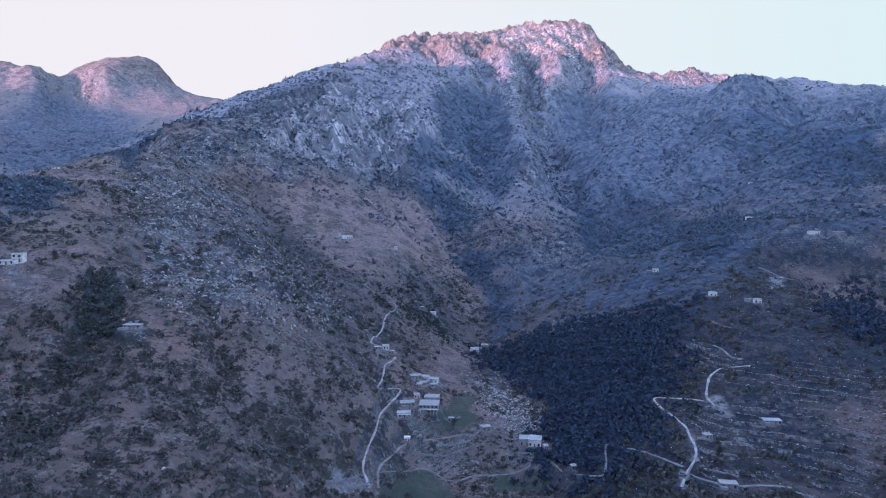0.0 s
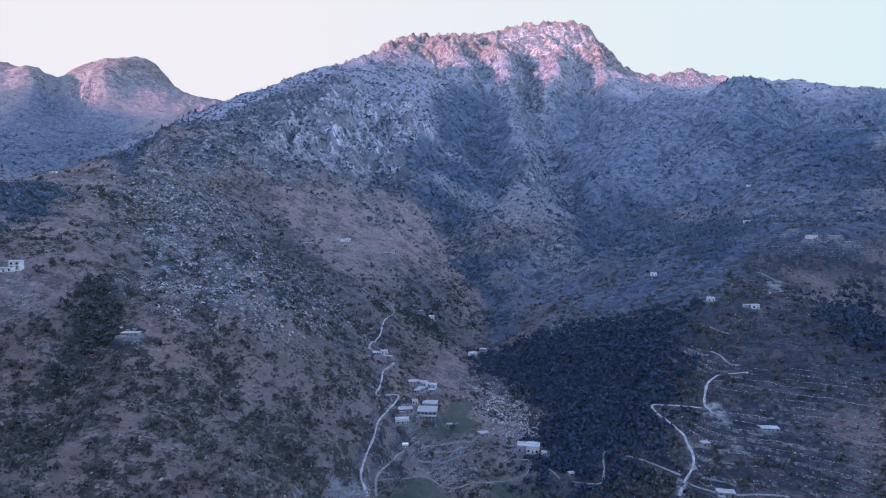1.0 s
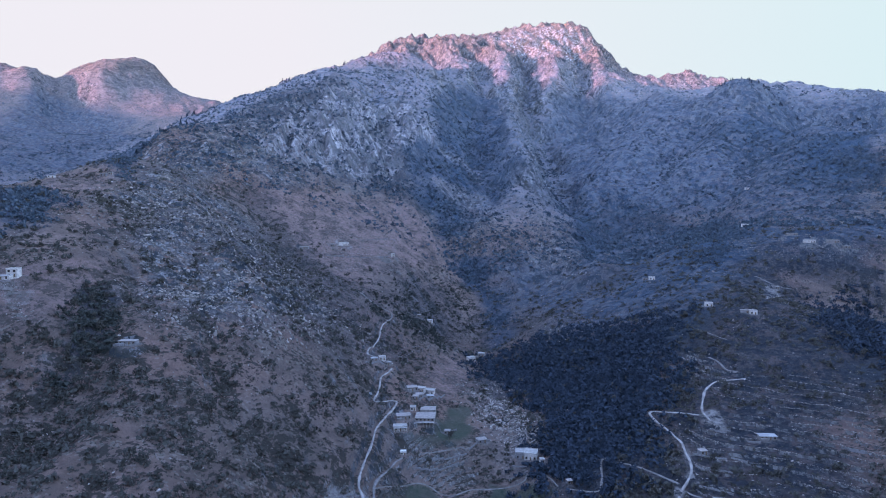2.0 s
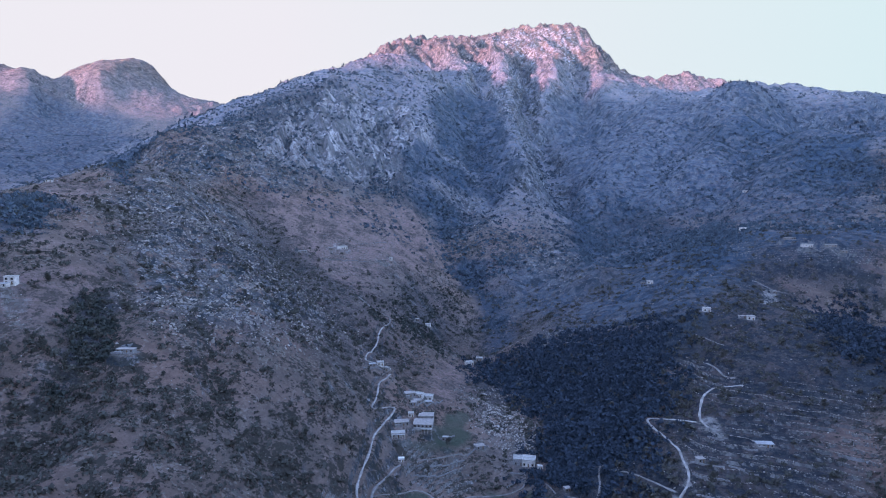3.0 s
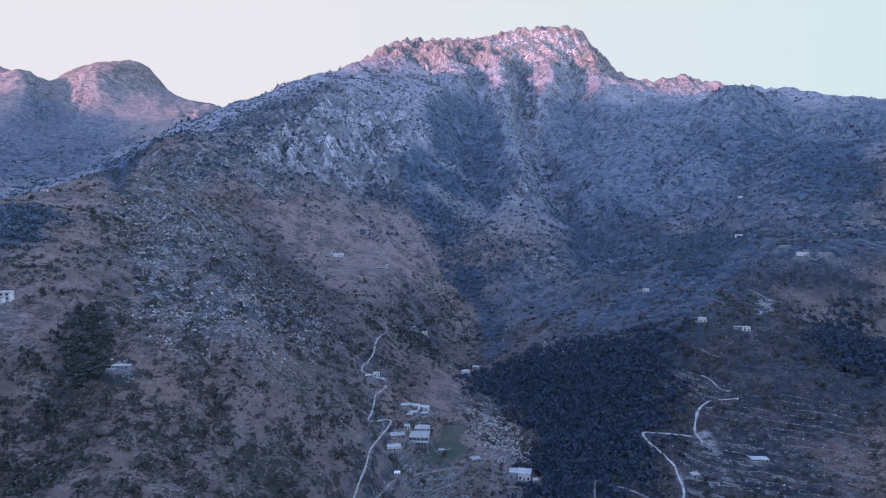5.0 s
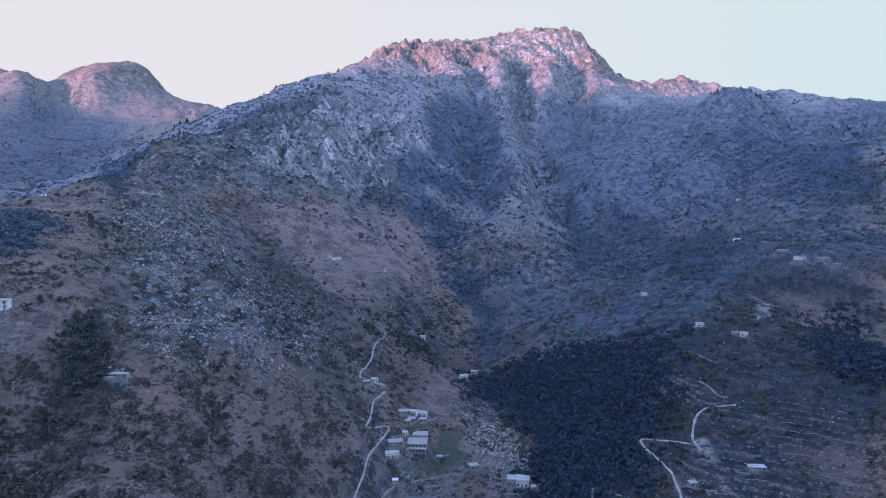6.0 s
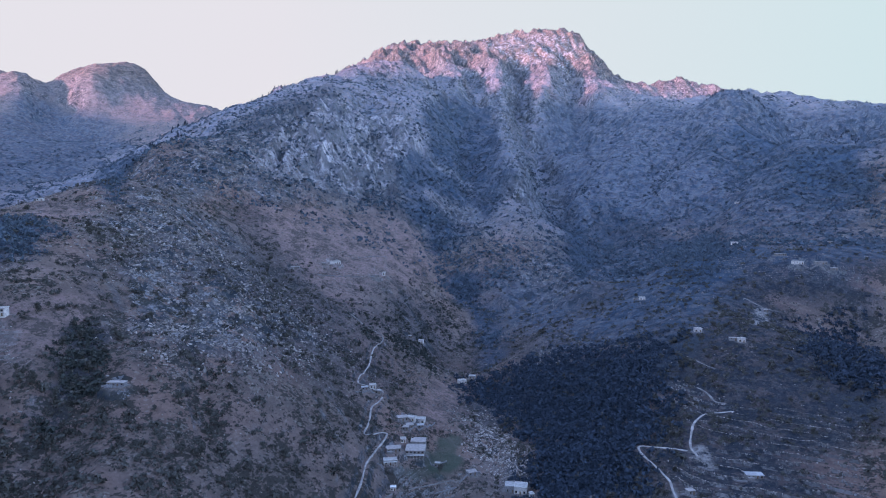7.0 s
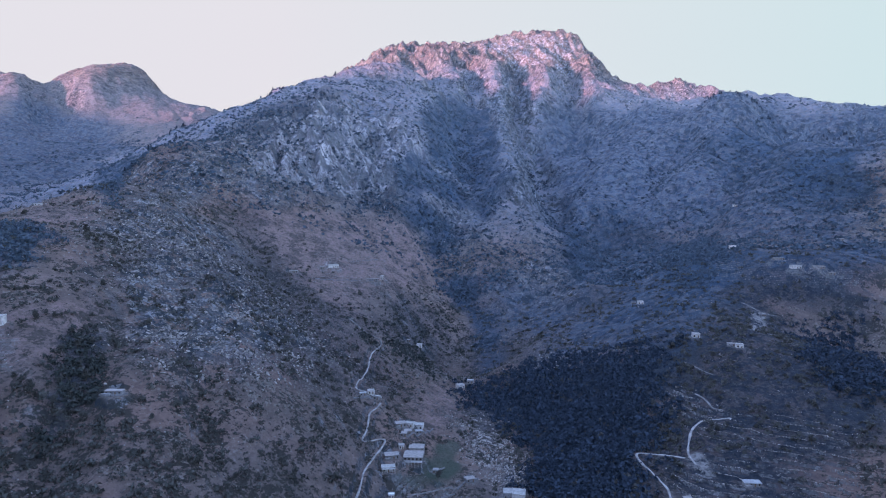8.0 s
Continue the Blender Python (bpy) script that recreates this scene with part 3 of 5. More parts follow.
ROADS = {
    "valley_road": (1.7, [(-58, 703), (-63, 675), (-62, 644), (-65, 622), (-66, 568), (-64, 560), (-55, 570), (-47, 580), (-42, 574), (-43, 546), (-50, 530), (-49, 512), (-49, 497), (-52, 480), (-45, 487), (-39, 499), (-33, 501), (-38, 481), (-43, 459), (-46, 445), (-46, 435), (-47, 419), (-49, 405), (-50, 391), (-50, 379), (-47, 375), (-44, 367)]),
    "farm_track": (1.8, [(-25, 438), (-30, 430), (-33, 415), (-38, 401), (-41, 390), (-41, 383), (-39, 370)]),
    "field_path": (1.1, [(-40, 386), (-30, 399), (-20, 414), (-12, 420), (-4, 419), (-2, 416), (7, 414), (19, 422), (31, 428), (41, 430), (55, 428), (61, 430), (63, 438), (72, 436), (77, 426), (79, 415), (80, 408), (81, 398)]),
    "stream_path": (1.7, [(115, 415), (112, 420), (109, 414), (106, 398), (103, 387), (100, 382), (95, 388), (82, 406)]),
    "east_road": (1.7, [(234, 473), (224, 473), (214, 476), (205, 470), (198, 461), (191, 448), (184, 433), (184, 425), (184, 417)]),
    "switchback_road": (1.8, [(181, 429), (172, 436), (161, 440), (152, 449), (151, 438), (154, 422), (156, 405), (157, 397), (155, 387), (154, 376), (150, 363), (145, 355), (139, 349), (135, 343), (132, 338)]),
    "forest_track": (1.8, [(118, 403), (125, 390), (131, 375), (135, 364), (139, 354)]),
    "terrace_track": (1.6, [(139, 348), (144, 339), (156, 331), (171, 330), (186, 326)]),
    "hill_path": (1.6, [(242, 566), (244, 546), (248, 537)]),
    "zigzag_path": (1.8, [(224, 517), (228, 500), (226, 489), (233, 483)]),
    "spur_path": (2.0, [(371, 739), (379, 728), (387, 718), (401, 718)]),
    "upper_trail": (1.6, [(-95, 748), (-85, 741), (-75, 734), (-60, 735), (-54, 728), (-57, 704)]),
    "field_edge_path": (1.4, [(-15, 449), (-5, 459), (8, 467), (19, 473)]),
}
# Houses: kind, x, y, turn, width, depth, height, storeys, walls, roof
HOUSES = [
    ("villa", -279.9, 415.8, 6, 8.0, 6.5, 6.0, 2, "white", "grey"),
    ("shed", -282.9, 409.2, 4, 12.0, 5.0, 3.2, 1, "white", "tin"),
    ("ruin", -367.8, 700.2, -5, 7.5, 5.0, 3.4, 1, "stone", "mud"),
    ("hut", -363.5, 706.5, 8, 4.5, 4.0, 3.0, 1, "pale", "mud"),
    ("shed", -428.7, 705.5, 3, 9.0, 4.0, 2.8, 1, "white", "tin"),
    ("longhouse", -193.7, 390.3, -3, 13.0, 5.0, 3.2, 1, "stone", "mud"),
    ("longhouse", -135.3, 894.3, 8, 17.0, 7.0, 4.5, 1, "white", "grey"),
    ("hut", -148.7, 879.0, 6, 6.0, 5.0, 3.4, 1, "pale", "mud"),
    ("longhouse", -177.6, 829.9, -6, 13.0, 6.0, 3.6, 1, "pale", "mud"),
    ("hut", -67.2, 902.0, 12, 5.5, 5.0, 5.5, 2, "white", "grey"),
    ("longhouse", -78.6, 884.7, 5, 14.0, 4.5, 3.0, 1, "stone", "mud"),
    ("hut", -12.6, 806.1, -8, 7.0, 6.0, 4.6, 1, "white", "grey"),
    ("hut", -25.8, 787.5, 4, 5.0, 4.5, 3.2, 1, "stone", "mud"),
    ("hut", -52.3, 570.6, 12, 7.0, 5.5, 3.6, 1, "white", "grey"),
    ("hut", -46.2, 564.2, -20, 5.0, 4.5, 3.2, 1, "pale", "grey"),
    ("shed", -58.0, 555.3, 10, 6.5, 4.0, 2.8, 1, "pale", "tin"),
    ("longhouse", -23.4, 533.5, 14, 9.5, 6.5, 3.6, 1, "pale", "mud"),
    ("villa", -9.2, 556.7, -12, 10.5, 7.0, 4.2, 1, "white", "grey"),
    ("hut", -16.8, 524.5, 8, 6.5, 5.5, 3.4, 1, "pale", "mud"),
    ("farmhouse", -10.9, 490.3, -4, 13.5, 12.0, 5.6, 2, "pale", "mud"),
    ("hut", -21.1, 499.8, 5, 4.4, 4.0, 3.4, 1, "white", "grey"),
    ("longhouse", -27.9, 482.9, 10, 11.5, 7.0, 3.4, 1, "pale", "mud"),
    ("veranda", -29.4, 465.7, 8, 10.5, 5.5, 3.6, 1, "white", "grey"),
    ("hut", -25.6, 441.5, 3, 4.2, 3.4, 2.6, 1, "white", "white"),
    ("hut", 6.5, 485.9, -6, 4.6, 4.0, 2.8, 1, "pale", "grey"),
    ("ruin", 33.1, 482.6, 18, 8.0, 6.0, 3.0, 1, "stone", "mud"),
    ("hut", 35.7, 705.9, 22, 9.0, 6.0, 4.4, 1, "white", "grey"),
    ("hut", 48.3, 720.5, -10, 8.0, 6.0, 4.2, 1, "pale", "grey"),
    ("villa", 68.8, 459.1, -14, 9.5, 9.5, 5.6, 1, "white", "grey"),
    ("hut", 61.3, 463.1, -8, 8.0, 9.0, 5.2, 1, "stone", "grey"),
    ("hut", 75.3, 449.8, 10, 3.4, 3.2, 2.6, 1, "white", "grey"),
    ("longhouse", 208.9, 391.6, -4, 11.0, 4.5, 3.0, 1, "pale", "tin"),
    ("longhouse", 457.2, 779.6, -4, 15.0, 6.0, 3.8, 1, "white", "grey"),
    ("longhouse", 452.8, 811.4, 3, 17.0, 5.0, 3.2, 1, "pale", "mud"),
    ("longhouse", 478.6, 766.6, -8, 15.0, 6.0, 3.6, 1, "pale", "grey"),
    ("hut", 487.1, 753.7, 6, 9.0, 5.0, 3.4, 1, "pale", "mud"),
    ("longhouse", 551.4, 870.7, 2, 13.0, 5.0, 3.4, 1, "pale", "grey"),
    ("hut", 596.1, 907.3, -6, 9.0, 5.0, 3.4, 1, "stone", "mud"),
    ("villa", 456.6, 945.0, -10, 11.0, 7.0, 5.0, 1, "white", "grey"),
    ("villa", 275.0, 813.5, -5, 8.5, 6.0, 4.0, 1, "white", "grey"),
    ("shed", 269.5, 823.6, 4, 7.0, 4.0, 2.8, 1, "stone", "mud"),
    ("villa", 268.5, 623.8, -8, 8.5, 5.5, 4.0, 1, "white", "grey"),
    ("villa", 286.3, 570.0, -14, 7.5, 5.0, 3.8, 1, "white", "grey"),
    ("longhouse", 282.2, 577.6, -14, 8.5, 4.0, 2.8, 1, "stone", "mud"),
    ("hut", 605.3, 1250.2, -4, 9.0, 6.0, 4.2, 1, "white", "grey"),
    ("ruin", 382.2, 711.2, 8, 6.5, 5.0, 3.2, 1, "stone", "mud"),
    ("longhouse", 154.3, 331.0, -10, 9.5, 5.0, 3.2, 1, "stone", "mud"),
    ("hut", 164.0, 382.0, 12, 5.0, 4.0, 2.8, 1, "stone", "mud"),
    ("hut", 86.9, 408.0, 15, 4.0, 3.6, 2.4, 1, "stone", "mud"),
    ("hut", -16.0, 546.0, -14, 7.5, 5.5, 3.4, 1, "white", "grey"),
    ("shed", -8.0, 542.0, 10, 6.0, 4.0, 2.8, 1, "pale", "tin"),
    ("hut", -20.0, 518.0, -4, 5.5, 4.5, 3.0, 1, "stone", "mud"),
]

STONE_WALLS = [
    [(-62.1, 352.0), (-56.5, 361.7), (-48.6, 373.8)],
    [(-58.5, 349.9), (-50.4, 361.9), (-43.6, 374.7)],
    [(23.2, 470.6), (31.3, 482.2), (39.5, 484.8)],
    [(54.2, 450.2), (63.4, 447.9), (72.5, 445.4)],
    [(158.1, 381.5), (165.9, 374.8), (175.2, 372.6)],
    [(154.2, 368.2), (163.0, 361.9), (171.9, 358.0)],
    [(148.5, 348.2), (156.9, 343.8), (163.5, 338.2)],
    [(-151.1, 839.1), (-127.1, 853.5), (-98.1, 867.5)],
    [(-117.0, 927.8), (-95.1, 957.5), (-69.8, 986.6)],
    [(-63.9, 537.0), (-57.4, 549.2), (-49.8, 553.7)],
    [(-34.0, 456.9), (-38.0, 455.3)],
    [(-5.0, 485.4), (3.9, 484.4), (14.0, 496.0)],
    [(-16.9, 514.1), (-5.5, 540.5), (4.6, 567.7)],
    [(178.7, 374.2), (185.7, 367.6), (191.9, 365.0)],
    [(196.7, 390.2), (202.5, 386.2)],
    [(-16.3, 433.0), (-2.5, 440.3), (14.2, 455.1)],
    [(-14.7, 443.7), (3.7, 456.4), (21.0, 467.1)],
    [(-202.6, 389.1), (-191.7, 386.0), (-185.8, 390.6)],
    [(179.6, 407.5), (183.8, 401.6), (188.0, 401.4)],
    [(49.6, 434.9), (56.6, 436.5), (62.0, 437.3)],
    [(456.0, 772.3), (470.3, 761.8), (480.6, 750.9)],
    [(-48.0, 369.4), (-42.9, 368.4)],
]
TREE_SPOTS = [(-266, 429), (-262, 429), (-255, 439), (-265, 418), (-234, 373), (-246, 378), (-252, 367), (-218, 391), (-219, 384),
    (-216, 402), (-223, 375), (-117, 294), (-120, 285), (-103, 295), (-234, 406), (-232, 422), (-231, 435), (-217, 419),
    (-226, 388), (-222, 406), (-213, 349), (-211, 358), (-171, 347), (-164, 378), (-205, 371), (-134, 364), (-114, 366),
    (-113, 400), (-95, 402), (-142, 294), (-86, 429), (-72, 440), (-75, 418), (-61, 416), (-92, 360), (-78, 363),
    (-235, 344), (-235, 359), (-28, 686), (-20, 716), (-39, 709), (5, 745), (12, 718), (22, 745), (-6, 646),
    (-37, 589), (8, 476), (62, 686), (-91, 837), (-135, 788), (-137, 738), (-67, 835), (-100, 785)]


def zone(x, y, areas, margin):
    total = np.zeros_like(x)
    for outline in areas.values():
        xs, ys = [p[0] for p in outline], [p[1] for p in outline]
        pick = np.flatnonzero((x > min(xs) - margin) & (x < max(xs) + margin) & (y > min(ys) - margin) & (y < max(ys) + margin))
        if len(pick):
            total[pick] = np.maximum(total[pick], inside(x[pick], y[pick], outline, margin))
    return total


def rounded(points, rounds=2):
    """A polyline with its corners cut, then sampled about every 2 m."""
    p = np.array(points, float)
    for _ in range(rounds):
        q = np.empty((2 * len(p) - 2, 2))
        q[0::2], q[1::2] = p[:-1] * 0.75 + p[1:] * 0.25, p[:-1] * 0.25 + p[1:] * 0.75
        p = np.vstack([p[:1], q, p[-1:]])
    d = np.r_[0, np.cumsum(np.hypot(*np.diff(p, axis=0).T))]
    s = np.linspace(0, d[-1], max(4, int(d[-1] / 2)))
    return np.stack([np.interp(s, d, p[:, 0]), np.interp(s, d, p[:, 1])], -1)




def forms(x, y, far):
    """Ribs and gullies: their height, and a measure from -1 in the gullies to 1 on the ribs."""
    total, measure = np.zeros_like(x), np.zeros_like(x)
    bx, by = x + 0.16 * far ** 0.8 * 0.3 * rough(x, y, 90, 2, 71), y + 0.16 * far ** 0.8 * 0.3 * rough(x, y, 90, 2, 72)
    for height, width, points in RELIEF.values():
        p = np.array(points, float)
        reach = 3 * width
        box = np.flatnonzero((x > p[:, 0].min() - reach) & (x < p[:, 0].max() + reach) & (y > p[:, 1].min() - reach) & (y < p[:, 1].max() + reach))
        if not len(box):
            continue
        near = np.full(len(box), 1e9)
        for a, b in zip(p[:-1], p[1:]):
            d = b - a
            k = np.clip(((bx[box] - a[0]) * d[0] + (by[box] - a[1]) * d[1]) / (d @ d), 0, 1)
            near = np.minimum(near, np.hypot(bx[box] - a[0] - k * d[0], by[box] - a[1] - k * d[1]))
        bell = np.exp(-(near / width) ** 2)
        total[box] += height * bell
        measure[box] += np.sign(height) * bell
    distance = ease(700, 2400, far)
    # branching gullies, coarser on the high slopes
    turn = x + 0.5 * y + 25 * rough(x, y, 160, 2, 15), y - 0.5 * x
    small = rough(turn[0], turn[1] * 0.4, 75, 4, 31, True) - 0.55
    large = rough(turn[0], turn[1] * 0.45, 260, 4, 33, True) - 0.55
    total += (1 - distance) * 2.4 * small + distance * (7 * small + 17 * large) * (1 - 0.85 * ease(-1000, -1300, x))
    measure += 0.9 * (small * (1 - 0.5 * distance) + large * distance)
    return total, np.clip(measure, -1, 1)


RISE = 1.9


def terrace_level(x, y):
    """How many risers up the slope a place lies."""
    return (smooth_land(x, y) + 0.9 * ripple(x / 40, y / 40, 77) + 0.35 * ripple(x / 9, y / 9, 78)) / RISE


def hills(x, y):
    """The ground before roads and yards were cut into it."""
    z = smooth_land(x, y)
    far = np.hypot(x, y)
    high = ease(480, 800, z) * ease(900, 1600, far) * (1 - 0.75 * ease(-900, -1300, x))
    crag = np.clip(zone(x, y, ROCKS, 60.0) * 0.8 + high, 0, 1)
    relief, measure = forms(x, y, far)
    z = z + relief * ease(60, 260, far) + 1.2 * rough(x, y, 170, 4, 3)
    big = ease(900, 2600, far)
    near_crag = crag * (1 - big)
    z = z + 15 * crag * big * (rough(x + 0.25 * y, 0.45 * y, 60, 5, 21, True) - 0.6)
    z = z + near_crag * 2.6 * (rough(x + 0.3 * y, y * 0.8, 22, 4, 22, True) - 0.6)
    z = z + high * 26 * (rough(x + 0.3 * y, 0.6 * y, 150, 5, 25, True) - 0.6)
    groove = zone(x, y, {"west_wall": ROCKS["west_wall"]}, 60.0)
    z = z + groove * 13 * (rough(x + 0.1 * y, y * 0.22, 36, 5, 23, True) - 0.5)
    z = z + 0.5 * rough(x, y, 14, 3, 57)
    # dry-stone terraces: level treads and steep risers
    step = zone(x, y, STEPS, 12.0)
    pick = np.flatnonzero(step > 0.01)
    if len(pick):
        # the treads follow the smooth lie of the slope, so that their walls run far along it
        k = terrace_level(x[pick], y[pick])
        level = (np.floor(k) + ease(0.86, 1.0, k - np.floor(k))) * RISE
        z[pick] += step[pick] * 0.95 * (level - z[pick])
    return z


def road_lines():
    lines = {}
    for name, (width, points) in ROADS.items():
        p = rounded(points)
        h = hills(p[:, 0], p[:, 1])
        k = np.ones(7) / 7
        h = np.convolve(np.pad(h, 3, mode="edge"), k, mode="valid")
        lines[name] = (width, np.column_stack([p, h]))
    return lines


LINES = road_lines()
PAD_Z = hills(np.array([h[1] for h in HOUSES], float), np.array([h[2] for h in HOUSES], float))


def land(x, y):
    """Height of the ground in metres at arrays of plan places."""
    x, y = np.asarray(x, float).ravel(), np.asarray(y, float).ravel()
    z = hills(x, y)
    for width, p in LINES.values():
        reach = width / 2 + 5
        box = np.flatnonzero((x > p[:, 0].min() - reach) & (x < p[:, 0].max() + reach) & (y > p[:, 1].min() - reach) & (y < p[:, 1].max() + reach))
        if not len(box):
            continue
        near, height = np.full(len(box), 1e9), np.zeros(len(box))
        for q in p:
            d = np.hypot(x[box] - q[0], y[box] - q[1])
            near, height = np.where(d < near, d, near), np.where(d < near, q[2], height)
        cut = ease(reach, width / 2 + 1.3, near)
        z[box] += cut * (height - z[box])
    for (_, hx, hy, turn, w, d, *_), level in zip(HOUSES, PAD_Z):
        inner = 0.5 * math.hypot(w, d) + 0.6
        box = np.flatnonzero((np.abs(x - hx) < inner + 5) & (np.abs(y - hy) < inner + 5))
        if len(box):
            cut = ease(inner + 4.5, inner, np.hypot(x[box] - hx, y[box] - hy))
            z[box] += cut * (level - z[box])
    return z



# ---- the ground: one sheet to the horizon, finest over the valley ----
EAST_BRUSH = {name: BRUSH[name] for name in BRUSH if name.startswith(("east", "bowl")) or name == "under_terraces"}


def covers(x, y, z):
    """How much of each place is wood, rock, pasture, crop, bare gravel and snow, and how much haze tints its colour."""
    bare = zone(x, y, BARE, 5.0)
    for width, p in LINES.values():
        if width < 2.0:
            continue
        box = np.flatnonzero((x > p[:, 0].min() - 8) & (x < p[:, 0].max() + 8) & (y > p[:, 1].min() - 8) & (y < p[:, 1].max() + 8))
        near = np.full(len(box), 1e9)
        for q in p:
            near = np.minimum(near, np.hypot(x[box] - q[0], y[box] - q[1]))
        bare[box] = np.maximum(bare[box], 0.45 * ease(width / 2 + 3.0, width / 2, near))
    for h in HOUSES:
        box = np.flatnonzero((np.abs(x - h[1]) < 16) & (np.abs(y - h[2]) < 16))
        near = np.hypot(x[box] - h[1], y[box] - h[2]) - 0.5 * math.hypot(h[4], h[5])
        bare[box] = np.maximum(bare[box], 0.4 * ease(3.0, 0.5, near + 1.5 * ripple(x[box] / 5, y[box] / 5, 62)))
    snow = np.clip(zone(x, y, SNOW, 60.0), 0, 1)
    _, rib = forms(x, y, np.hypot(x, y))
    # haze tint for far ground, growing with distance, left off the highest tops
    far_haze = ease(1000, 1500, y + 40 * ripple(x / 160, y / 160, 66)) * (1 - 0.8 * zone(x, y, PASTURE, 90.0)) * ease(880, 700, z) * (0.4 + 0.6 * ease(-1150, -850, x))
    return {"rib": rib, "far_haze": far_haze, "wood": np.maximum(zone(x, y, WOODS, 60.0), 0.8 * zone(x, y, GROVES, 10.0)), "rock": np.maximum(zone(x, y, ROCKS, 70.0), 0.7 * ease(480, 800, z)),
            "step": zone(x, y, STEPS, 12.0) * (1 - 0.5 * ease(150, 260, x)), "slab": np.maximum(zone(x, y, SLAB, 14.0), 0.6 * zone(x, y, {"west_wall": ROCKS["west_wall"]}, 60.0)), "brush": np.maximum(0.5 * zone(x, y, BRUSH, 60.0), zone(x, y, EAST_BRUSH, 60.0)), "hazy_ground": zone(x, y, HAZY_GROUND, 110.0), "forest": zone(x, y, FOREST, 34.0),
            "pasture": zone(x, y, PASTURE, 25.0), "green": zone(x, y, GREEN, 8.0), "bare": bare, "snow": snow}


def sheet(name, verts, faces, mat, smooth=False, **values):
    """A mesh object from arrays; faces all have the same number of corners."""
    data = bpy.data.meshes.new(name)
    data.vertices.add(len(verts))
    data.vertices.foreach_set("co", np.asarray(verts, np.float32).ravel())
    n, corners = faces.shape
    data.loops.add(n * corners)
    data.polygons.add(n)
    data.loops.foreach_set("vertex_index", faces.astype(np.int32).ravel())
    data.polygons.foreach_set("loop_start", (np.arange(n) * corners).astype(np.int32))
    data.polygons.foreach_set("use_smooth", np.full(n, smooth))
    data.update(calc_edges=True)
    for key, v in values.items():
        data.attributes.new(key, "FLOAT", "POINT").data.foreach_set("value", np.asarray(v, np.float32))
    data.materials.append(mat)
    return new(name, data)


def ground_sheet():
    turn = np.concatenate([np.linspace(-41.5, 41.5, 640), np.linspace(41.5, 318.5, 92)[1:-1]])
    reach = np.concatenate([np.r_[0.02, np.linspace(12, 235, 16)], np.geomspace(240, 4500, 850), np.linspace(4700, 9500, 9)])
    a = np.radians(turn)
    x, y = np.outer(reach, np.sin(a)).ravel(), np.outer(reach, np.cos(a)).ravel()
    z = land(x, y)
    n, m = len(turn), len(reach)
    i = np.arange((m - 1) * n).reshape(m - 1, n)
    j = np.roll(i, -1, axis=1)
    quads = np.stack([i, j, j + n, i + n], -1).reshape(-1, 4)
    quads = quads[:, ::-1]
    verts = np.stack([x, y, z], -1)
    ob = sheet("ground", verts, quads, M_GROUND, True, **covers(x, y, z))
    return tagged(ob, "steep dry mountain slopes with rocks and terraces", "ground", kind="structure")


ground_sheet()


# ---- the pale evening sky low over the range, far behind everything ----
def far_sky():
    m = bpy.data.materials.new("evening_sky_glow")
    m.use_nodes = True
    t = m.node_tree
    t.nodes.remove(t.nodes["Principled BSDF"])
    glow, blend, span_x = t.nodes.new("ShaderNodeEmission"), t.nodes.new("ShaderNodeMix"), t.nodes.new("ShaderNodeMapRange")
    place, split = t.nodes.new("ShaderNodeNewGeometry"), t.nodes.new("ShaderNodeSeparateXYZ")
    blend.data_type = "RGBA"
    blend.inputs[6].default_value, blend.inputs[7].default_value = (0.0690, 0.0728, 0.0620, 1), (0.0556, 0.0740, 0.0618, 1)
    span_x.inputs[1].default_value, span_x.inputs[2].default_value = -1200, 3300
    t.links.new(place.outputs["Position"], split.inputs[0])
    t.links.new(split.outputs[0], span_x.inputs[0])
    t.links.new(span_x.outputs[0], blend.inputs[0])
    t.links.new(blend.outputs[2], glow.inputs[0])
    t.links.new(glow.outputs[0], t.nodes["Material Output"].inputs[0])
    x = np.linspace(-6500, 6500, 49)
    rows = [np.column_stack([x, np.full(49, 4880.0), np.full(49, z)]) for z in (-900.0, 800.0, 2000.0, 3200.0)]
    i = (np.arange(3)[:, None] * 49 + np.arange(48)[None, :]).ravel()
    ob = sheet("backdrop", np.vstack(rows), np.stack([i, i + 49, i + 50, i + 1], -1), m, True)
    return tagged(ob, "pale clear evening sky low behind the mountains", "sky", kind="structure")


far_sky()


# ---- roads and paths: worn earth laid into the slopes ----
def road(name, width, line):
    p = line[:, :2]
    t = np.gradient(p, axis=0)
    t /= np.maximum(np.hypot(t[:, 0], t[:, 1])[:, None], 1e-6)
    side = np.stack([-t[:, 1], t[:, 0]], -1)
    s = np.arange(len(p)) * 2.0
    half = width / 2 * (0.85 + 0.42 * ripple(s / 7, s * 0 + width, 5) + 0.22 * ripple(s / 2.6, s * 0 + width, 6))
    rows = []
    for k, lift in ((-1.15, -0.5), (-1.0, 0.36), (-0.45, 0.42), (0.0, 0.48), (0.45, 0.42), (1.0, 0.36), (1.15, -0.5)):
        q = p + side * (half * k)[:, None]
        rows.append(np.column_stack([q, line[:, 2] + lift]))
    verts = np.stack(rows, 1).reshape(-1, 3)
    n = len(rows)
    i = (np.arange(len(p) - 1)[:, None] * n + np.arange(n - 1)[None, :]).ravel()
    ob = sheet(name, verts, np.stack([i, i + n, i + n + 1, i + 1], -1), M_ROAD if name in ("valley_road", "switchback_road", "east_road") else M_PATH, True)
    return tagged(ob, "pale dusty unpaved " + name.replace("_", " ") + " along the slope", "road", kind="structure")


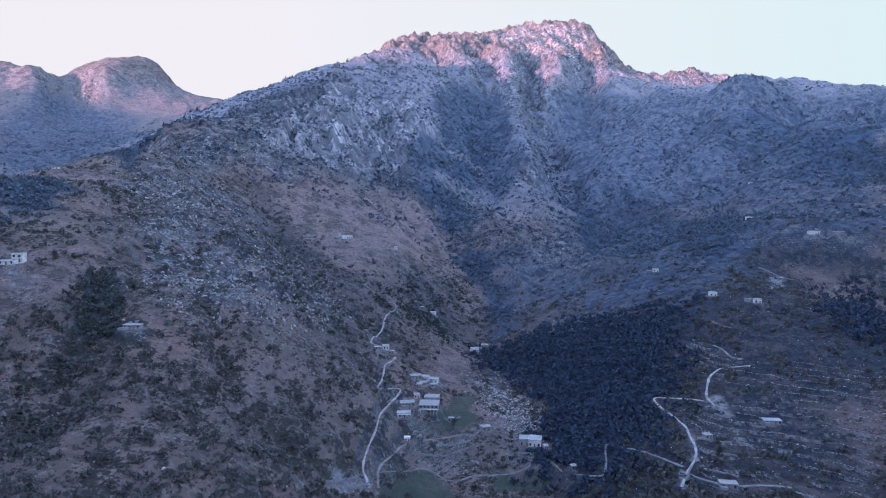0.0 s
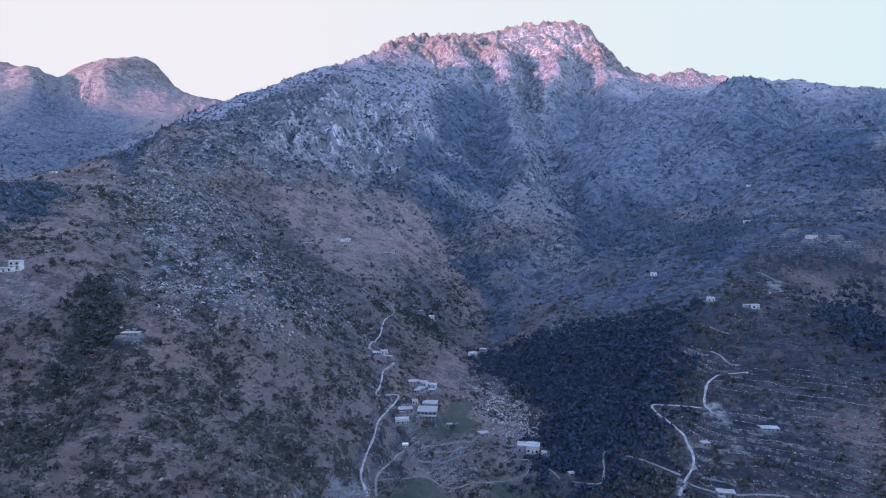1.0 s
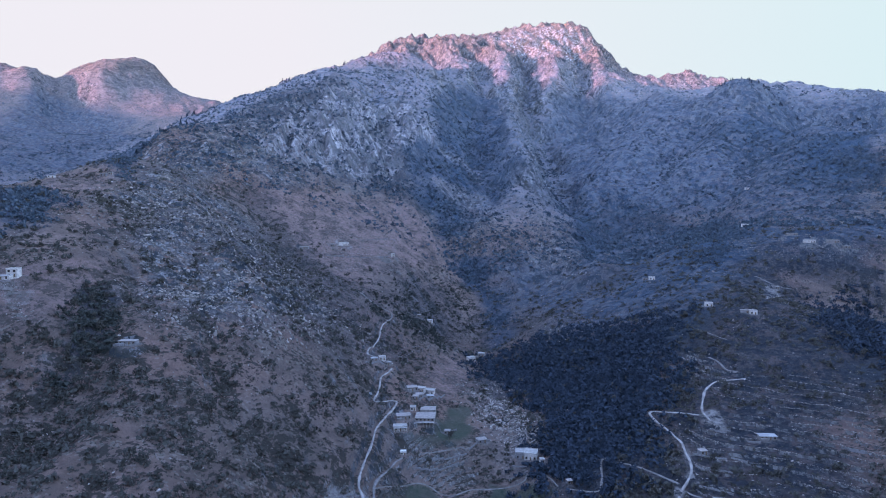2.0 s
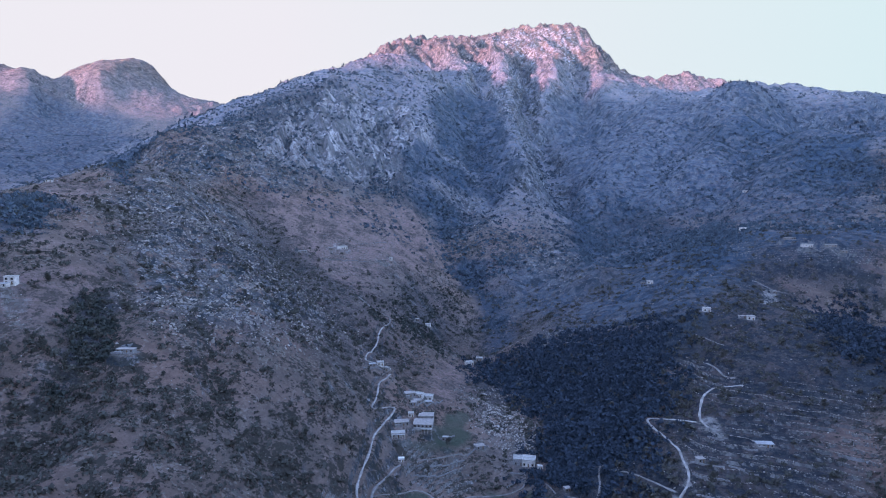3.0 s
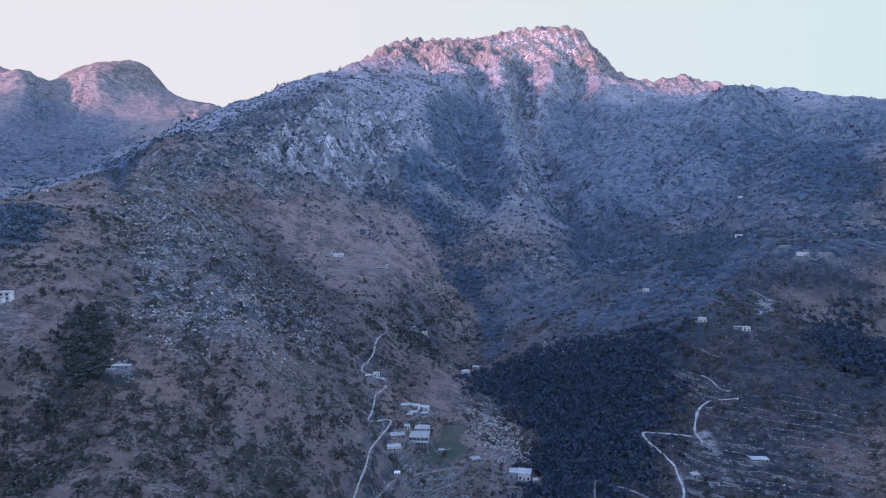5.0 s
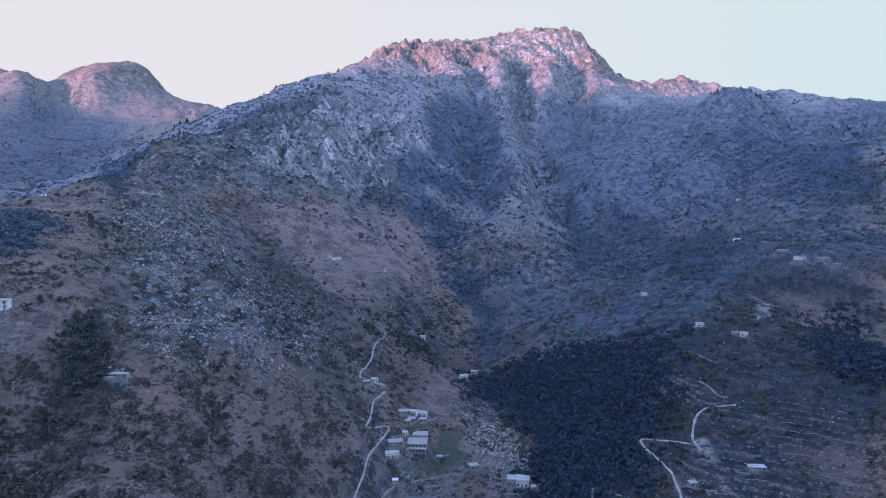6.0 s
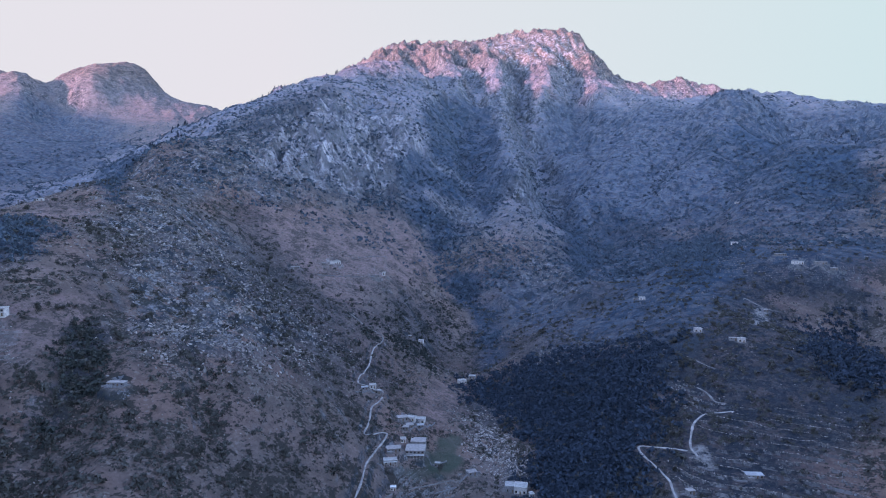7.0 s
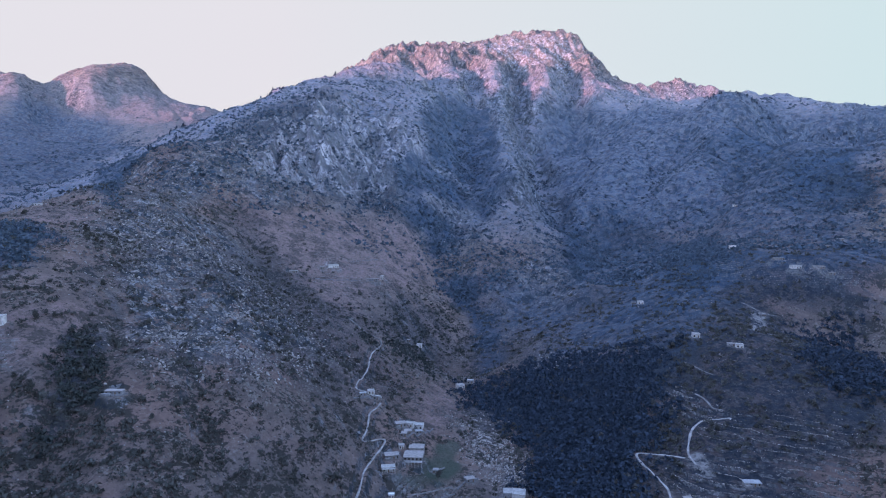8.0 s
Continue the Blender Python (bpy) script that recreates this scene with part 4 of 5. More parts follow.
for name, (width, line) in LINES.items():
    road(name, width, line)



# ---- houses ----
def part(name, bm, mat, parent, label=""):
    data = bpy.data.meshes.new(name)
    bm.to_mesh(data)
    bm.free()
    data.materials.append(mat)
    ob = new(name, data)
    ob.parent = parent
    return tagged(ob, label)


def block(bm, x, y, z, w, d, h, bevel=0.0):
    """A box with its base centre at (x, y, z)."""
    made = bmesh.ops.create_cube(bm, size=1, matrix=Matrix.LocRotScale((x, y, z + h / 2), None, (w, d, h)))["verts"]
    if bevel:
        edges = list({e for v in made for e in v.link_edges})
        bmesh.ops.bevel(bm, geom=edges, offset=bevel, segments=1, affect="EDGES")


def one_block(*args):
    bm = bmesh.new()
    block(bm, *args)
    return bm


def window(parent, x, y, z, w, h):
    bm = bmesh.new()
    for sx in (-1, 1):
        block(bm, x + sx * (w / 2 - 0.05), y, z, 0.1, 0.12, h)
    for sz in (0, h - 0.1):
        block(bm, x, y - 0.002, z + sz, w - 0.2, 0.12, 0.1)
    block(bm, x, y - 0.06, z - 0.12, w + 0.2, 0.24, 0.1)
    ob = part("window", bm, M_TIMBER, parent)
    part("pane", one_block(x, y + 0.03, z + 0.1, w - 0.2, 0.03, h - 0.2), M_GLASS, ob)


def door(parent, x, y, z, w, h):
    ob = part("door", one_block(x, y, z, w, 0.1, h, 0.02), M_TIMBER, parent)
    part("handle", one_block(x + w * 0.35, y - 0.08, z + h * 0.48, 0.05, 0.08, 0.2), ROOFS["tin"], ob)


ROOF_WORDS = {"grey": "flat cement roof", "mud": "flat mud roof", "tin": "tin sheet roof", "white": "flat whitewashed roof"}
WALL_WORDS = {"white": "whitewashed", "pale": "pale mud-plastered", "stone": "rough dry-stone"}


def house(kind, x, y, turn, w, d, h, storeys, wall, roof, z, rng):
    w, d, h = (w * 1.12, d * 1.15, h * 0.88) if kind == "farmhouse" else (w * 0.95, d * 1.0, h * 0.82) if z < 60 else (w * 0.85, d * 0.85, h * 0.82)
    base = new({"villa": "house", "longhouse": "long_house", "farmhouse": "farmhouse", "veranda": "veranda_house", "ruin": "ruined_house", "hut": "hut", "shed": "shed"}[kind])
    base.matrix_world = pose(x, y, z, 0, 0, turn)
    place = "on the hillside" if z > 60 else "by fields"
    words = {"villa": "house", "longhouse": "long low house", "farmhouse": "large farmhouse", "veranda": "house with posted veranda", "ruin": "half-ruined house", "hut": "small hut", "shed": "low shed"}[kind]
    tagged(base, f"{WALL_WORDS[wall]} {words}, {ROOF_WORDS[roof]}, {place}", "shed" if kind == "shed" else "hut" if kind == "hut" else "house", "houses in the valley")
    bm = bmesh.new()
    block(bm, 0, 0, -1.6, w, d, h + 1.6, 0.06)
    if kind in ("farmhouse", "longhouse"):
        wing = 0.42 * w
        block(bm, -w / 2 + wing / 2 - 0.2, -d / 2 - 1.0, -1.6, wing, 2.4, h * 0.62 + 1.6, 0.06)
    if kind == "farmhouse":
        block(bm, 0.08 * w, 0.86 * d, -1.6, 0.8 * w, 0.66 * d, h + 3.4, 0.06)
    part("wall", bm, WALLS[wall], base)
    if kind == "ruin":
        bm = bmesh.new()
        for k in range(7):
            block(bm, -w / 2 + (k + 0.5) * w / 7, d / 2 - 0.25, h, w / 7 * 0.95, 0.5, 0.3 + 1.1 * rng.random())
            block(bm, -w / 2 + 0.25, -d / 2 + (k + 0.5) * d / 7, h, 0.5, d / 7 * 0.95, 0.2 + 0.8 * rng.random())
        part("broken_parapet", bm, WALLS["stone"], base)
    over = 0.7 if roof == "tin" else 0.45
    bm = bmesh.new()
    if roof == "tin":
        block(bm, 0, 0, h + 0.002, w + over, d + over, 0.12)
        bmesh.ops.rotate(bm, cent=(0, 0, h), matrix=Matrix.Rotation(radians(4), 3, "X"), verts=bm.verts)
    else:
        block(bm, 0, 0, h + 0.002, w + over, d + over, 0.32, 0.05)
    roof_ob = part("roof", bm, ROOFS[roof], base, ROOF_WORDS[roof])
    for k in range(int(w / 0.9) if roof == "tin" else 0):
        seam = one_block(-w / 2 + 0.45 + 0.9 * k, 0, h + 0.1, 0.08, d + over * 0.9, 0.12)
        bmesh.ops.rotate(seam, cent=(0, 0, h), matrix=Matrix.Rotation(radians(4), 3, "X"), verts=seam.verts)
        part("seam", seam, ROOFS[roof], roof_ob)
    if kind == "farmhouse":
        part("upper_roof", one_block(0.08 * w, 0.86 * d, h + 1.802, 0.8 * w + 0.4, 0.66 * d + 0.4, 0.3, 0.05), ROOFS[roof], base, ROOF_WORDS[roof])
    if roof in ("grey", "white") and kind != "shed":
        bm = bmesh.new()
        for s in (-1, 1):
            block(bm, 0, s * (d / 2 + 0.1), h + 0.324, w + 0.35, 0.16, 0.4)
            block(bm, s * (w / 2 + 0.1), 0, h + 0.324, 0.16, d + 0.02, 0.4)
        part("parapet", bm, WALLS[wall], roof_ob)
    if roof == "mud":
        for k in range(int(w / 1.1)):
            part("roof_beam", one_block(-w / 2 + 0.6 + 1.1 * k, -d / 2 - 0.3, h - 0.22, 0.16, 0.7, 0.16), M_TIMBER, roof_ob)
    front = -d / 2 - 0.04
    level = h / storeys
    for s in range(storeys):
        n = max(2, int(w / 2.6))
        for k in range(n):
            at = -w / 2 + (k + 0.5) * w / n
            if s == 0 and k == n // 2:
                door(base, at, front, 0.0, 1.0, min(2.05, level - 0.4))
            elif kind != "shed" or k % 2 == 0:
                window(base, at, front, s * level + 0.7, 1.45 if kind in ("villa", "farmhouse") else 1.05, min(1.6, level - 1.1))
    if kind == "farmhouse":
        n = int(w / 2.2)
        bm = bmesh.new()
        block(bm, 0.5, -d / 2 - 1.7, level - 0.1, w * 0.9, 3.4, 0.22, 0.03)
        part("balcony", bm, ROOFS["grey"], base, "cement balcony slab")
        for k in range(n):
            bm = bmesh.new()
            bmesh.ops.create_cone(bm, cap_ends=True, segments=8, radius1=0.16, radius2=0.13, depth=level + 1.4, matrix=Matrix.Translation((-w * 0.42 + k * w * 0.84 / (n - 1) + 0.5, -d / 2 - 3.2, (level - 1.6) / 2)))
            part("column", bm, WALLS["white"], base)
    if kind == "veranda":
        part("veranda_roof", one_block(0, -d / 2 - 1.1, h - 0.35, w + 0.3, 2.2, 0.18, 0.03), ROOFS["grey"], base)
        for k in range(6):
            part("post", one_block(-w / 2 + 0.3 + k * (w - 0.6) / 5, -d / 2 - 2.0, -1.2, 0.34, 0.34, h + 0.85, 0.03), WALLS["white"], base)
    return base


rng = random.Random(5)
for spec, level in zip(HOUSES, PAD_Z):
    house(*spec, float(level), rng)



# ---- trees, scrub and rocks ----
RNG = np.random.default_rng(11)


def leaf_cloud(centres, radius, leaf, tone, rng):
    """Loose triangles, one for each centre: a spray of leaves about leaf metres long."""
    n = len(centres)
    a = rng.normal(size=(n, 3))
    a /= np.linalg.norm(a, axis=1)[:, None]
    b = np.cross(a, rng.normal(size=(n, 3)))
    b /= np.linalg.norm(b, axis=1)[:, None]
    s = (leaf * rng.uniform(0.6, 1.5, n))[:, None]
    verts = np.stack([centres + a * s, centres - a * s * 0.5 + b * s * 0.85, centres - a * s * 0.5 - b * s * 0.85], 1).reshape(-1, 3)
    return verts, np.arange(3 * n).reshape(n, 3), np.repeat(tone, 3)


def tree_mesh(kind, height, rng):
    """Trunk, limbs and leaf sprays of one tree, as arrays."""
    lobes = []
    if kind == "pine":
        for k in range(9):
            up = 0.22 + 0.78 * k / 8
            lobes.append((0, 0, height * up, height * 0.26 * (1.08 - up) + 0.15, 0.6))
    else:
        for k in range(7):
            a = k * 2.4
            out = height * (0.05 + 0.20 * rng.random())
            lobes.append((math.cos(a) * out, math.sin(a) * out, height * (0.42 + 0.42 * rng.random()), height * (0.16 + 0.1 * rng.random()), 0.8))
    return lobes


def tree(name, kind, height, mat, label, rng):
    base = new(name)
    tagged(base, label, "tree", "trees on the slopes")
    bm = bmesh.new()
    rings = []
    for k in range(5):
        up = k / 4
        r = height * 0.032 * (1 - 0.75 * up) + 0.02
        bend = 0.03 * height * math.sin(up * 2.2)
        rings.append([bm.verts.new((bend + r * math.cos(a), r * math.sin(a), height * (0.8 if kind == "pine" else 0.55) * up - 0.3)) for a in [j * math.tau / 6 for j in range(6)]])
    for a, b in zip(rings, rings[1:]):
        for j in range(6):
            bm.faces.new((a[j], a[(j + 1) % 6], b[(j + 1) % 6], b[j]))
    part("trunk", bm, M_BARK, base)
    lobes = tree_mesh(kind, height, rng)
    for x, y, z, r, _ in lobes[1::2] if kind != "pine" else lobes[1:5]:
        a = rng.random() * math.tau
        tip = Vector((x, y, z)) if kind != "pine" else Vector((math.cos(a) * r, math.sin(a) * r, z))
        root = Vector((0.02 * height, 0, min(z * 0.6, height * 0.5)))
        bm = bmesh.new()
        bmesh.ops.create_cone(bm, segments=5, radius1=height * 0.014, radius2=height * 0.005, depth=(tip - root).length)
        bm.transform(Matrix.Translation((root + tip) / 2) @ (tip - root).to_track_quat("Z", "Y").to_matrix().to_4x4())
        part("limb", bm, M_BARK, base)
    spots, tones = [], []
    for x, y, z, r, flat in lobes:
        n = 42
        v = RNG.normal(size=(n, 3))
        v /= np.linalg.norm(v, axis=1)[:, None]
        v *= (r * RNG.uniform(0.45, 1.12, n))[:, None] * np.array([1, 1, flat])
        spots.append(v + (x, y, z))
        # tone goes from darker at each lobe's underside to lighter at its top
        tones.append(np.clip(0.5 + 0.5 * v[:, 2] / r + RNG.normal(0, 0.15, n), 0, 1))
    verts, faces, tone = leaf_cloud(np.vstack(spots), 1, height * 0.06, np.concatenate(tones), RNG)
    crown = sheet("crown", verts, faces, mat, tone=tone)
    crown.parent = base
    return base


def stand(proto, x, y, size, turn, lean=0.0):
    z = float(land([x], [y])[0])
    return pose(x, y, z, lean, 0, turn) @ Matrix.Diagonal((size, size, size, 1)), z


def plant(protos, places, rng):
    """Copies of the given trees at the places (x, y, size)."""
    xs, ys = np.array([p[0] for p in places], float), np.array([p[1] for p in places], float)
    for (x, y, size), z in zip(places, land(xs, ys)):
        proto = protos[rng.randrange(len(protos))]
        ob = copy_thing(proto, pose(x, y, float(z), rng.uniform(-4, 4), rng.uniform(-4, 4), rng.uniform(0, 360)))
        ob.scale = (size, size, size * rng.uniform(0.85, 1.15))


rng = random.Random(8)
BROAD = [tree("oak_tree", "broad", 5.0, M_LEAF, "dark evergreen oak with a rounded uneven crown", rng) for _ in range(3)]
PINES = [tree("pine_tree", "pine", 8.0, M_PINE, "dark slender pine standing on the slope", rng) for _ in range(2)]
for k, ob in enumerate(BROAD):
    bx, by = (-262, -254, -243)[k], (437, 441, 434)[k]
    ob.matrix_world = pose(bx, by, float(land([bx], [by])[0]), 0, 0, 40 * k)
for k, ob in enumerate(PINES):
    bx, by = (-500, -470)[k], (2170, 2230)[k]
    ob.matrix_world = pose(bx, by, float(land([bx], [by])[0]), 0, 0, 40 * k)


def open_places(count, near, reach, keep, seed):
    """Places over the slopes before the camera's valley, thinned by keep(x, y, z)."""
    r = np.random.default_rng(seed)
    a, d = np.radians(r.uniform(-40, 40, count)), np.exp(r.uniform(math.log(near), math.log(reach), count))
    x, y = d * np.sin(a), d * np.cos(a)
    ok = r.random(count) < keep(x, y)
    x, y = x[ok], y[ok]
    return x, y, land(x, y)


def clear_of_works(x, y, margin, verge=None):
    """1 where no road or house stands."""
    ok = np.ones_like(x)
    for width, p in LINES.values():
        for q in p:
            ok[np.hypot(x - q[0], y - q[1]) < width / 2 + (margin if verge is None else verge)] = 0
    for h in HOUSES:
        ok[np.hypot(x - h[1], y - h[2]) < 0.5 * math.hypot(h[4], h[5]) + margin] = 0
    return ok


def scrub_keep(x, y):
    clump = ease(-0.15, 0.45, rough(x, y, 62, 4, 64))
    k = 0.28 + 0.72 * clump
    k *= 0.75 - 0.3 * forms(x, y, np.hypot(x, y))[1]
    k *= 1 + 0.9 * zone(x, y, BRUSH, 60.0)
    k *= 1 - 0.2 * zone(x, y, HAZY_GROUND, 60.0)
    k *= 1 - 0.55 * zone(x, y, PASTURE, 25.0)
    k *= 1 - 0.97 * np.maximum(zone(x, y, GREEN, 8.0), zone(x, y, {"brown_field": PASTURE["brown_field"]}, 8.0))
    k *= 1 - 0.72 * zone(x, y, STEPS, 12.0)
    k *= 1 - 0.15 * zone(x, y, ROCKS, 40.0)
    k *= 1 - zone(x, y, BARE, 5.0)
    return k * clear_of_works(x, y, 3.5, 2.4)


def wood_keep(x, y):
    return zone(x, y, WOODS, 70.0) ** 1.5 * clear_of_works(x, y, 3)


def bare_keep(x, y):
    k = (0.25 + 0.5 * ease(-0.2, 0.35, rough(x, y, 48, 3, 93)) + 0.35 * zone(x, y, ROCKS, 60.0)) * (1 - 0.7 * zone(x, y, PASTURE, 25.0))
    k *= (1 - 0.9 * zone(x, y, WOODS, 40.0)) * (1 - 0.75 * zone(x, y, FOREST, 34.0)) * (1 - zone(x, y, GREEN, 8.0)) * (1 - 0.5 * zone(x, y, STEPS, 12.0))
    return k * (1 - 0.8 * ease(120, 220, x) * ease(1000, 850, y)) * clear_of_works(x, y, 3.0)


def forest_keep(x, y):
    k = zone(x, y, FOREST, 34.0) ** 1.5 * (0.25 + 0.75 * ease(-0.25, 0.2, rough(x, y, 55, 3, 68)))
    return k * clear_of_works(x, y, 3)


def thicket_keep(x, y):
    return 0.6 * zone(x, y, THICKET, 50.0) * (0.2 + 0.8 * ease(-0.15, 0.3, rough(x, y, 40, 3, 74))) * clear_of_works(x, y, 3.0)


def grove_keep(x, y):
    return zone(x, y, GROVES, 9.0) * (0.35 + 0.65 * ease(-0.2, 0.2, rough(x, y, 22, 3, 71)))


def rock_keep(x, y):
    k = 0.15 + 0.85 * zone(x, y, ROCKS, 60.0)
    k *= 0.3 + 0.7 * ease(-0.3, 0.4, rough(x, y, 45, 3, 83))
    k *= 1 - 0.9 * np.maximum(zone(x, y, PASTURE, 25.0), zone(x, y, GREEN, 8.0))
    return k * clear_of_works(x, y, 2.5)


def scrub(name, label, places, low, high, sprays, mat, tall, seed):
    """Bushes as one mass of leaf sprays: sprays for each bush, set on two or three lobes."""
    x, y, z = places
    n = len(x)
    r = np.random.default_rng(seed)
    size = low * (high / low) ** (r.random(n) ** 1.7)
    v = r.normal(size=(n, sprays, 3))
    v /= np.linalg.norm(v, axis=2)[:, :, None]
    v *= r.uniform(0.5, 1.1, (n, sprays, 1))
    v[:, :, 2] = np.abs(v[:, :, 2]) * tall * r.uniform(0.7, 1.3, (n, 1))
    if tall > 1.6:
        taper = np.clip(1.15 - v[:, :, 2:3] / (tall * 1.3), 0.1, 1)
        v[:, :, :2] *= taper
    lobe = r.normal(size=(n, 3, 2)) * 0.45
    which = r.integers(0, 3, (n, sprays))
    v[:, :, :2] = v[:, :, :2] * 0.8 + np.take_along_axis(lobe, which[:, :, None].repeat(2, 2), 1)
    centres = np.stack([x, y, z], -1)[:, None, :] + v * size[:, None, None]
    # tone random for each bush, and lighter towards its top
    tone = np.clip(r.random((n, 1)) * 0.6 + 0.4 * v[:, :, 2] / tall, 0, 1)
    leaf = np.repeat(size, sprays) * 0.78 / math.sqrt(sprays / 6)
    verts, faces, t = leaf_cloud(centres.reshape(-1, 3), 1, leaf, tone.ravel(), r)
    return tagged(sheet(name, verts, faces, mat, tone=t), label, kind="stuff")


GOLD = (1 + math.sqrt(5)) / 2
KNOBS = np.array([(-1, GOLD, 0), (1, GOLD, 0), (-1, -GOLD, 0), (1, -GOLD, 0), (0, -1, GOLD), (0, 1, GOLD), (0, -1, -GOLD), (0, 1, -GOLD), (GOLD, 0, -1), (GOLD, 0, 1), (-GOLD, 0, -1), (-GOLD, 0, 1)]) / 1.9
FACETS = np.array([(0, 11, 5), (0, 5, 1), (0, 1, 7), (0, 7, 10), (0, 10, 11), (1, 5, 9), (5, 11, 4), (11, 10, 2), (10, 7, 6), (7, 1, 8), (3, 9, 4), (3, 4, 2), (3, 2, 6), (3, 6, 8), (3, 8, 9), (4, 9, 5), (2, 4, 11), (6, 2, 10), (8, 6, 7), (9, 8, 1)])


def rock_shapes(n, r):
    """n rugged rocks about 1 m in radius, tilted every way."""
    v = KNOBS[None] * r.uniform(0.62, 1.2, (n, 12, 1)) + r.normal(0, 0.10, (n, 12, 3))
    v *= r.uniform((0.9, 0.45, 0.4), (1.7, 0.95, 0.9), (n, 3))[:, None, :]
    q = r.normal(size=(n, 4)) * (1.0, 0.35, 0.35, 1.0)
    q /= np.linalg.norm(q, axis=1)[:, None]
    w, u = q[:, None, :1], q[:, None, 1:]
    return v + 2 * np.cross(u, np.cross(u, v) + w * v)


def rocks(name, label, places, low, high, seed, grow=None, tone=0.5):
    x, y, z = places
    n = len(x)
    r = np.random.default_rng(seed)
    size = low * (high / low) ** (r.random(n) ** 2.4)
    if grow is not None:
        size = size * (0.45 + 0.55 * grow(x, y))
    v = rock_shapes(n, r)
    v[:, :, 2] += 0.12
    verts = (np.stack([x, y, z], -1)[:, None, :] + v * size[:, None, None]).reshape(-1, 3)
    faces = (np.arange(n)[:, None, None] * 12 + FACETS[None]).reshape(-1, 3)
    tone = np.repeat(np.clip(r.normal(tone, 0.28, n), 0, 1), 12)
    return tagged(sheet(name, verts, faces, M_ROCK, tone=tone), label, kind="stuff")


scrub("hillside_scrub", "dark thorny scrub dotted over the dry slopes", open_places(52000, 245, 1000, scrub_keep, 1), 0.55, 3.2, 25, M_LEAF, 1.1, 2)
scrub("mountain_scrub", "dark scrub and small trees on the upper slopes", open_places(150000, 1000, 3300, scrub_keep, 3), 1.0, 4.2, 7, M_HAZY_LEAF, 1.1, 4)
scrub("bare_shrubs", "pale leafless winter shrubs among the rocks", open_places(60000, 600, 1900, bare_keep, 17), 0.5, 1.7, 6, M_TWIGS, 1.0, 18)
scrub("pine_wood", "dense dark pine wood in the gorge and hollows", open_places(110000, 300, 1900, wood_keep, 5), 2.2, 3.8, 24, M_PINE, 1.4, 6)
scrub("mountain_wood", "dark oak wood filling the folds of the mountain", open_places(110000, 480, 2300, forest_keep, 25), 1.4, 3.2, 18, M_HAZY_LEAF, 1.4, 26)
scrub("creek_thicket", "dark thicket of oaks above the creek", open_places(60000, 600, 1000, thicket_keep, 27), 1.0, 2.9, 22, M_GROVE, 1.2, 28)
scrub("slope_grove", "dense dark oak grove in the folds of the near slope", open_places(60000, 300, 620, grove_keep, 15), 1.2, 3.0, 26, M_GROVE, 1.3, 16)
rocks("scattered_rocks", "pale weathered rocks lying on the slopes", open_places(150000, 245, 1700, rock_keep, 7), 0.4, 1.9, 8, lambda a, b: zone(a, b, ROCKS, 60.0))



def terrace_lines(seed):
    """Places along the dry-stone walls: where the slope passes from one level to the next, with gaps."""
    r = np.random.default_rng(seed)
    found = []
    for outline in STEPS.values():
        p = np.array(outline, float)
        far = np.hypot(*p.mean(0))
        gap = 0.55 if far < 650 else 1.1
        gx, gy = np.arange(p[:, 0].min(), p[:, 0].max(), gap), np.arange(p[:, 1].min(), p[:, 1].max(), gap)
        x, y = [q.ravel() for q in np.meshgrid(gx, gy)]
        k = np.floor(terrace_level(x, y)).reshape(len(gy), len(gx))
        edge = np.zeros_like(k, bool)
        edge[1:] |= k[1:] != k[:-1]
        edge[:, 1:] |= k[:, 1:] != k[:, :-1]
        pick = edge.ravel()
        found.append(np.column_stack([x[pick], y[pick]]))
    x, y = np.vstack(found).T
    x, y = x + r.uniform(-0.45, 0.45, len(x)), y + r.uniform(-0.3, 0.3, len(x))
    keep = zone(x, y, STEPS, 12.0) * ease(-0.45, 0.05, rough(x, y, 26, 3, 88)) * clear_of_works(x, y, 1.0)
    keep *= 1 - 0.6 * ease(90, 60, x) * ease(-40, -20, x) * ease(540, 520, y)
    ok = r.random(len(x)) < keep
    return x[ok], y[ok], land(x[ok], y[ok])


rocks("terrace_walls", "rows of pale dry stones holding up the terraces", terrace_lines(9), 0.3, 0.75, 10, tone=0.45)



def bed_keep(x, y):
    return zone(x, y, {"stream_bed": ROCKS["stream_bed"]}, 14.0) * clear_of_works(x, y, 1.0)


rocks("stream_boulders", "pale boulders strewn along the stream bed", open_places(90000, 340, 700, bed_keep, 12), 0.35, 1.3, 13, tone=0.85)

# boulders that stand out one by one
BOULDERS = []
shapes = rock_shapes(4, np.random.default_rng(31))
for v in shapes:
    ob = sheet("boulder", v * 1.0, FACETS, M_ROCK, tone=np.full(12, 0.75))
    BOULDERS.append(tagged(ob, "large pale weathered boulder lying on the slope", "boulder", "boulders on the slopes"))


def place_boulders(places, rng):
    xs, ys = np.array([p[0] for p in places]), np.array([p[1] for p in places])
    for k, ((x, y, size), z) in enumerate(zip(places, land(xs, ys))):
        m = pose(x, y, float(z) + 0.1 * size, 0, 0, rng.uniform(0, 360))
        if k < 4:
            ob = BOULDERS[k]
            ob.matrix_world = m
        else:
            ob = copy_thing(BOULDERS[rng.randrange(4)], m)
        ob.scale = (size, size * rng.uniform(0.8, 1.1), size * rng.uniform(0.8, 1.3))


bx, by, _ = open_places(60000, 300, 900, lambda a, b: 0.05 * zone(a, b, ROCKS, 30.0), 41)
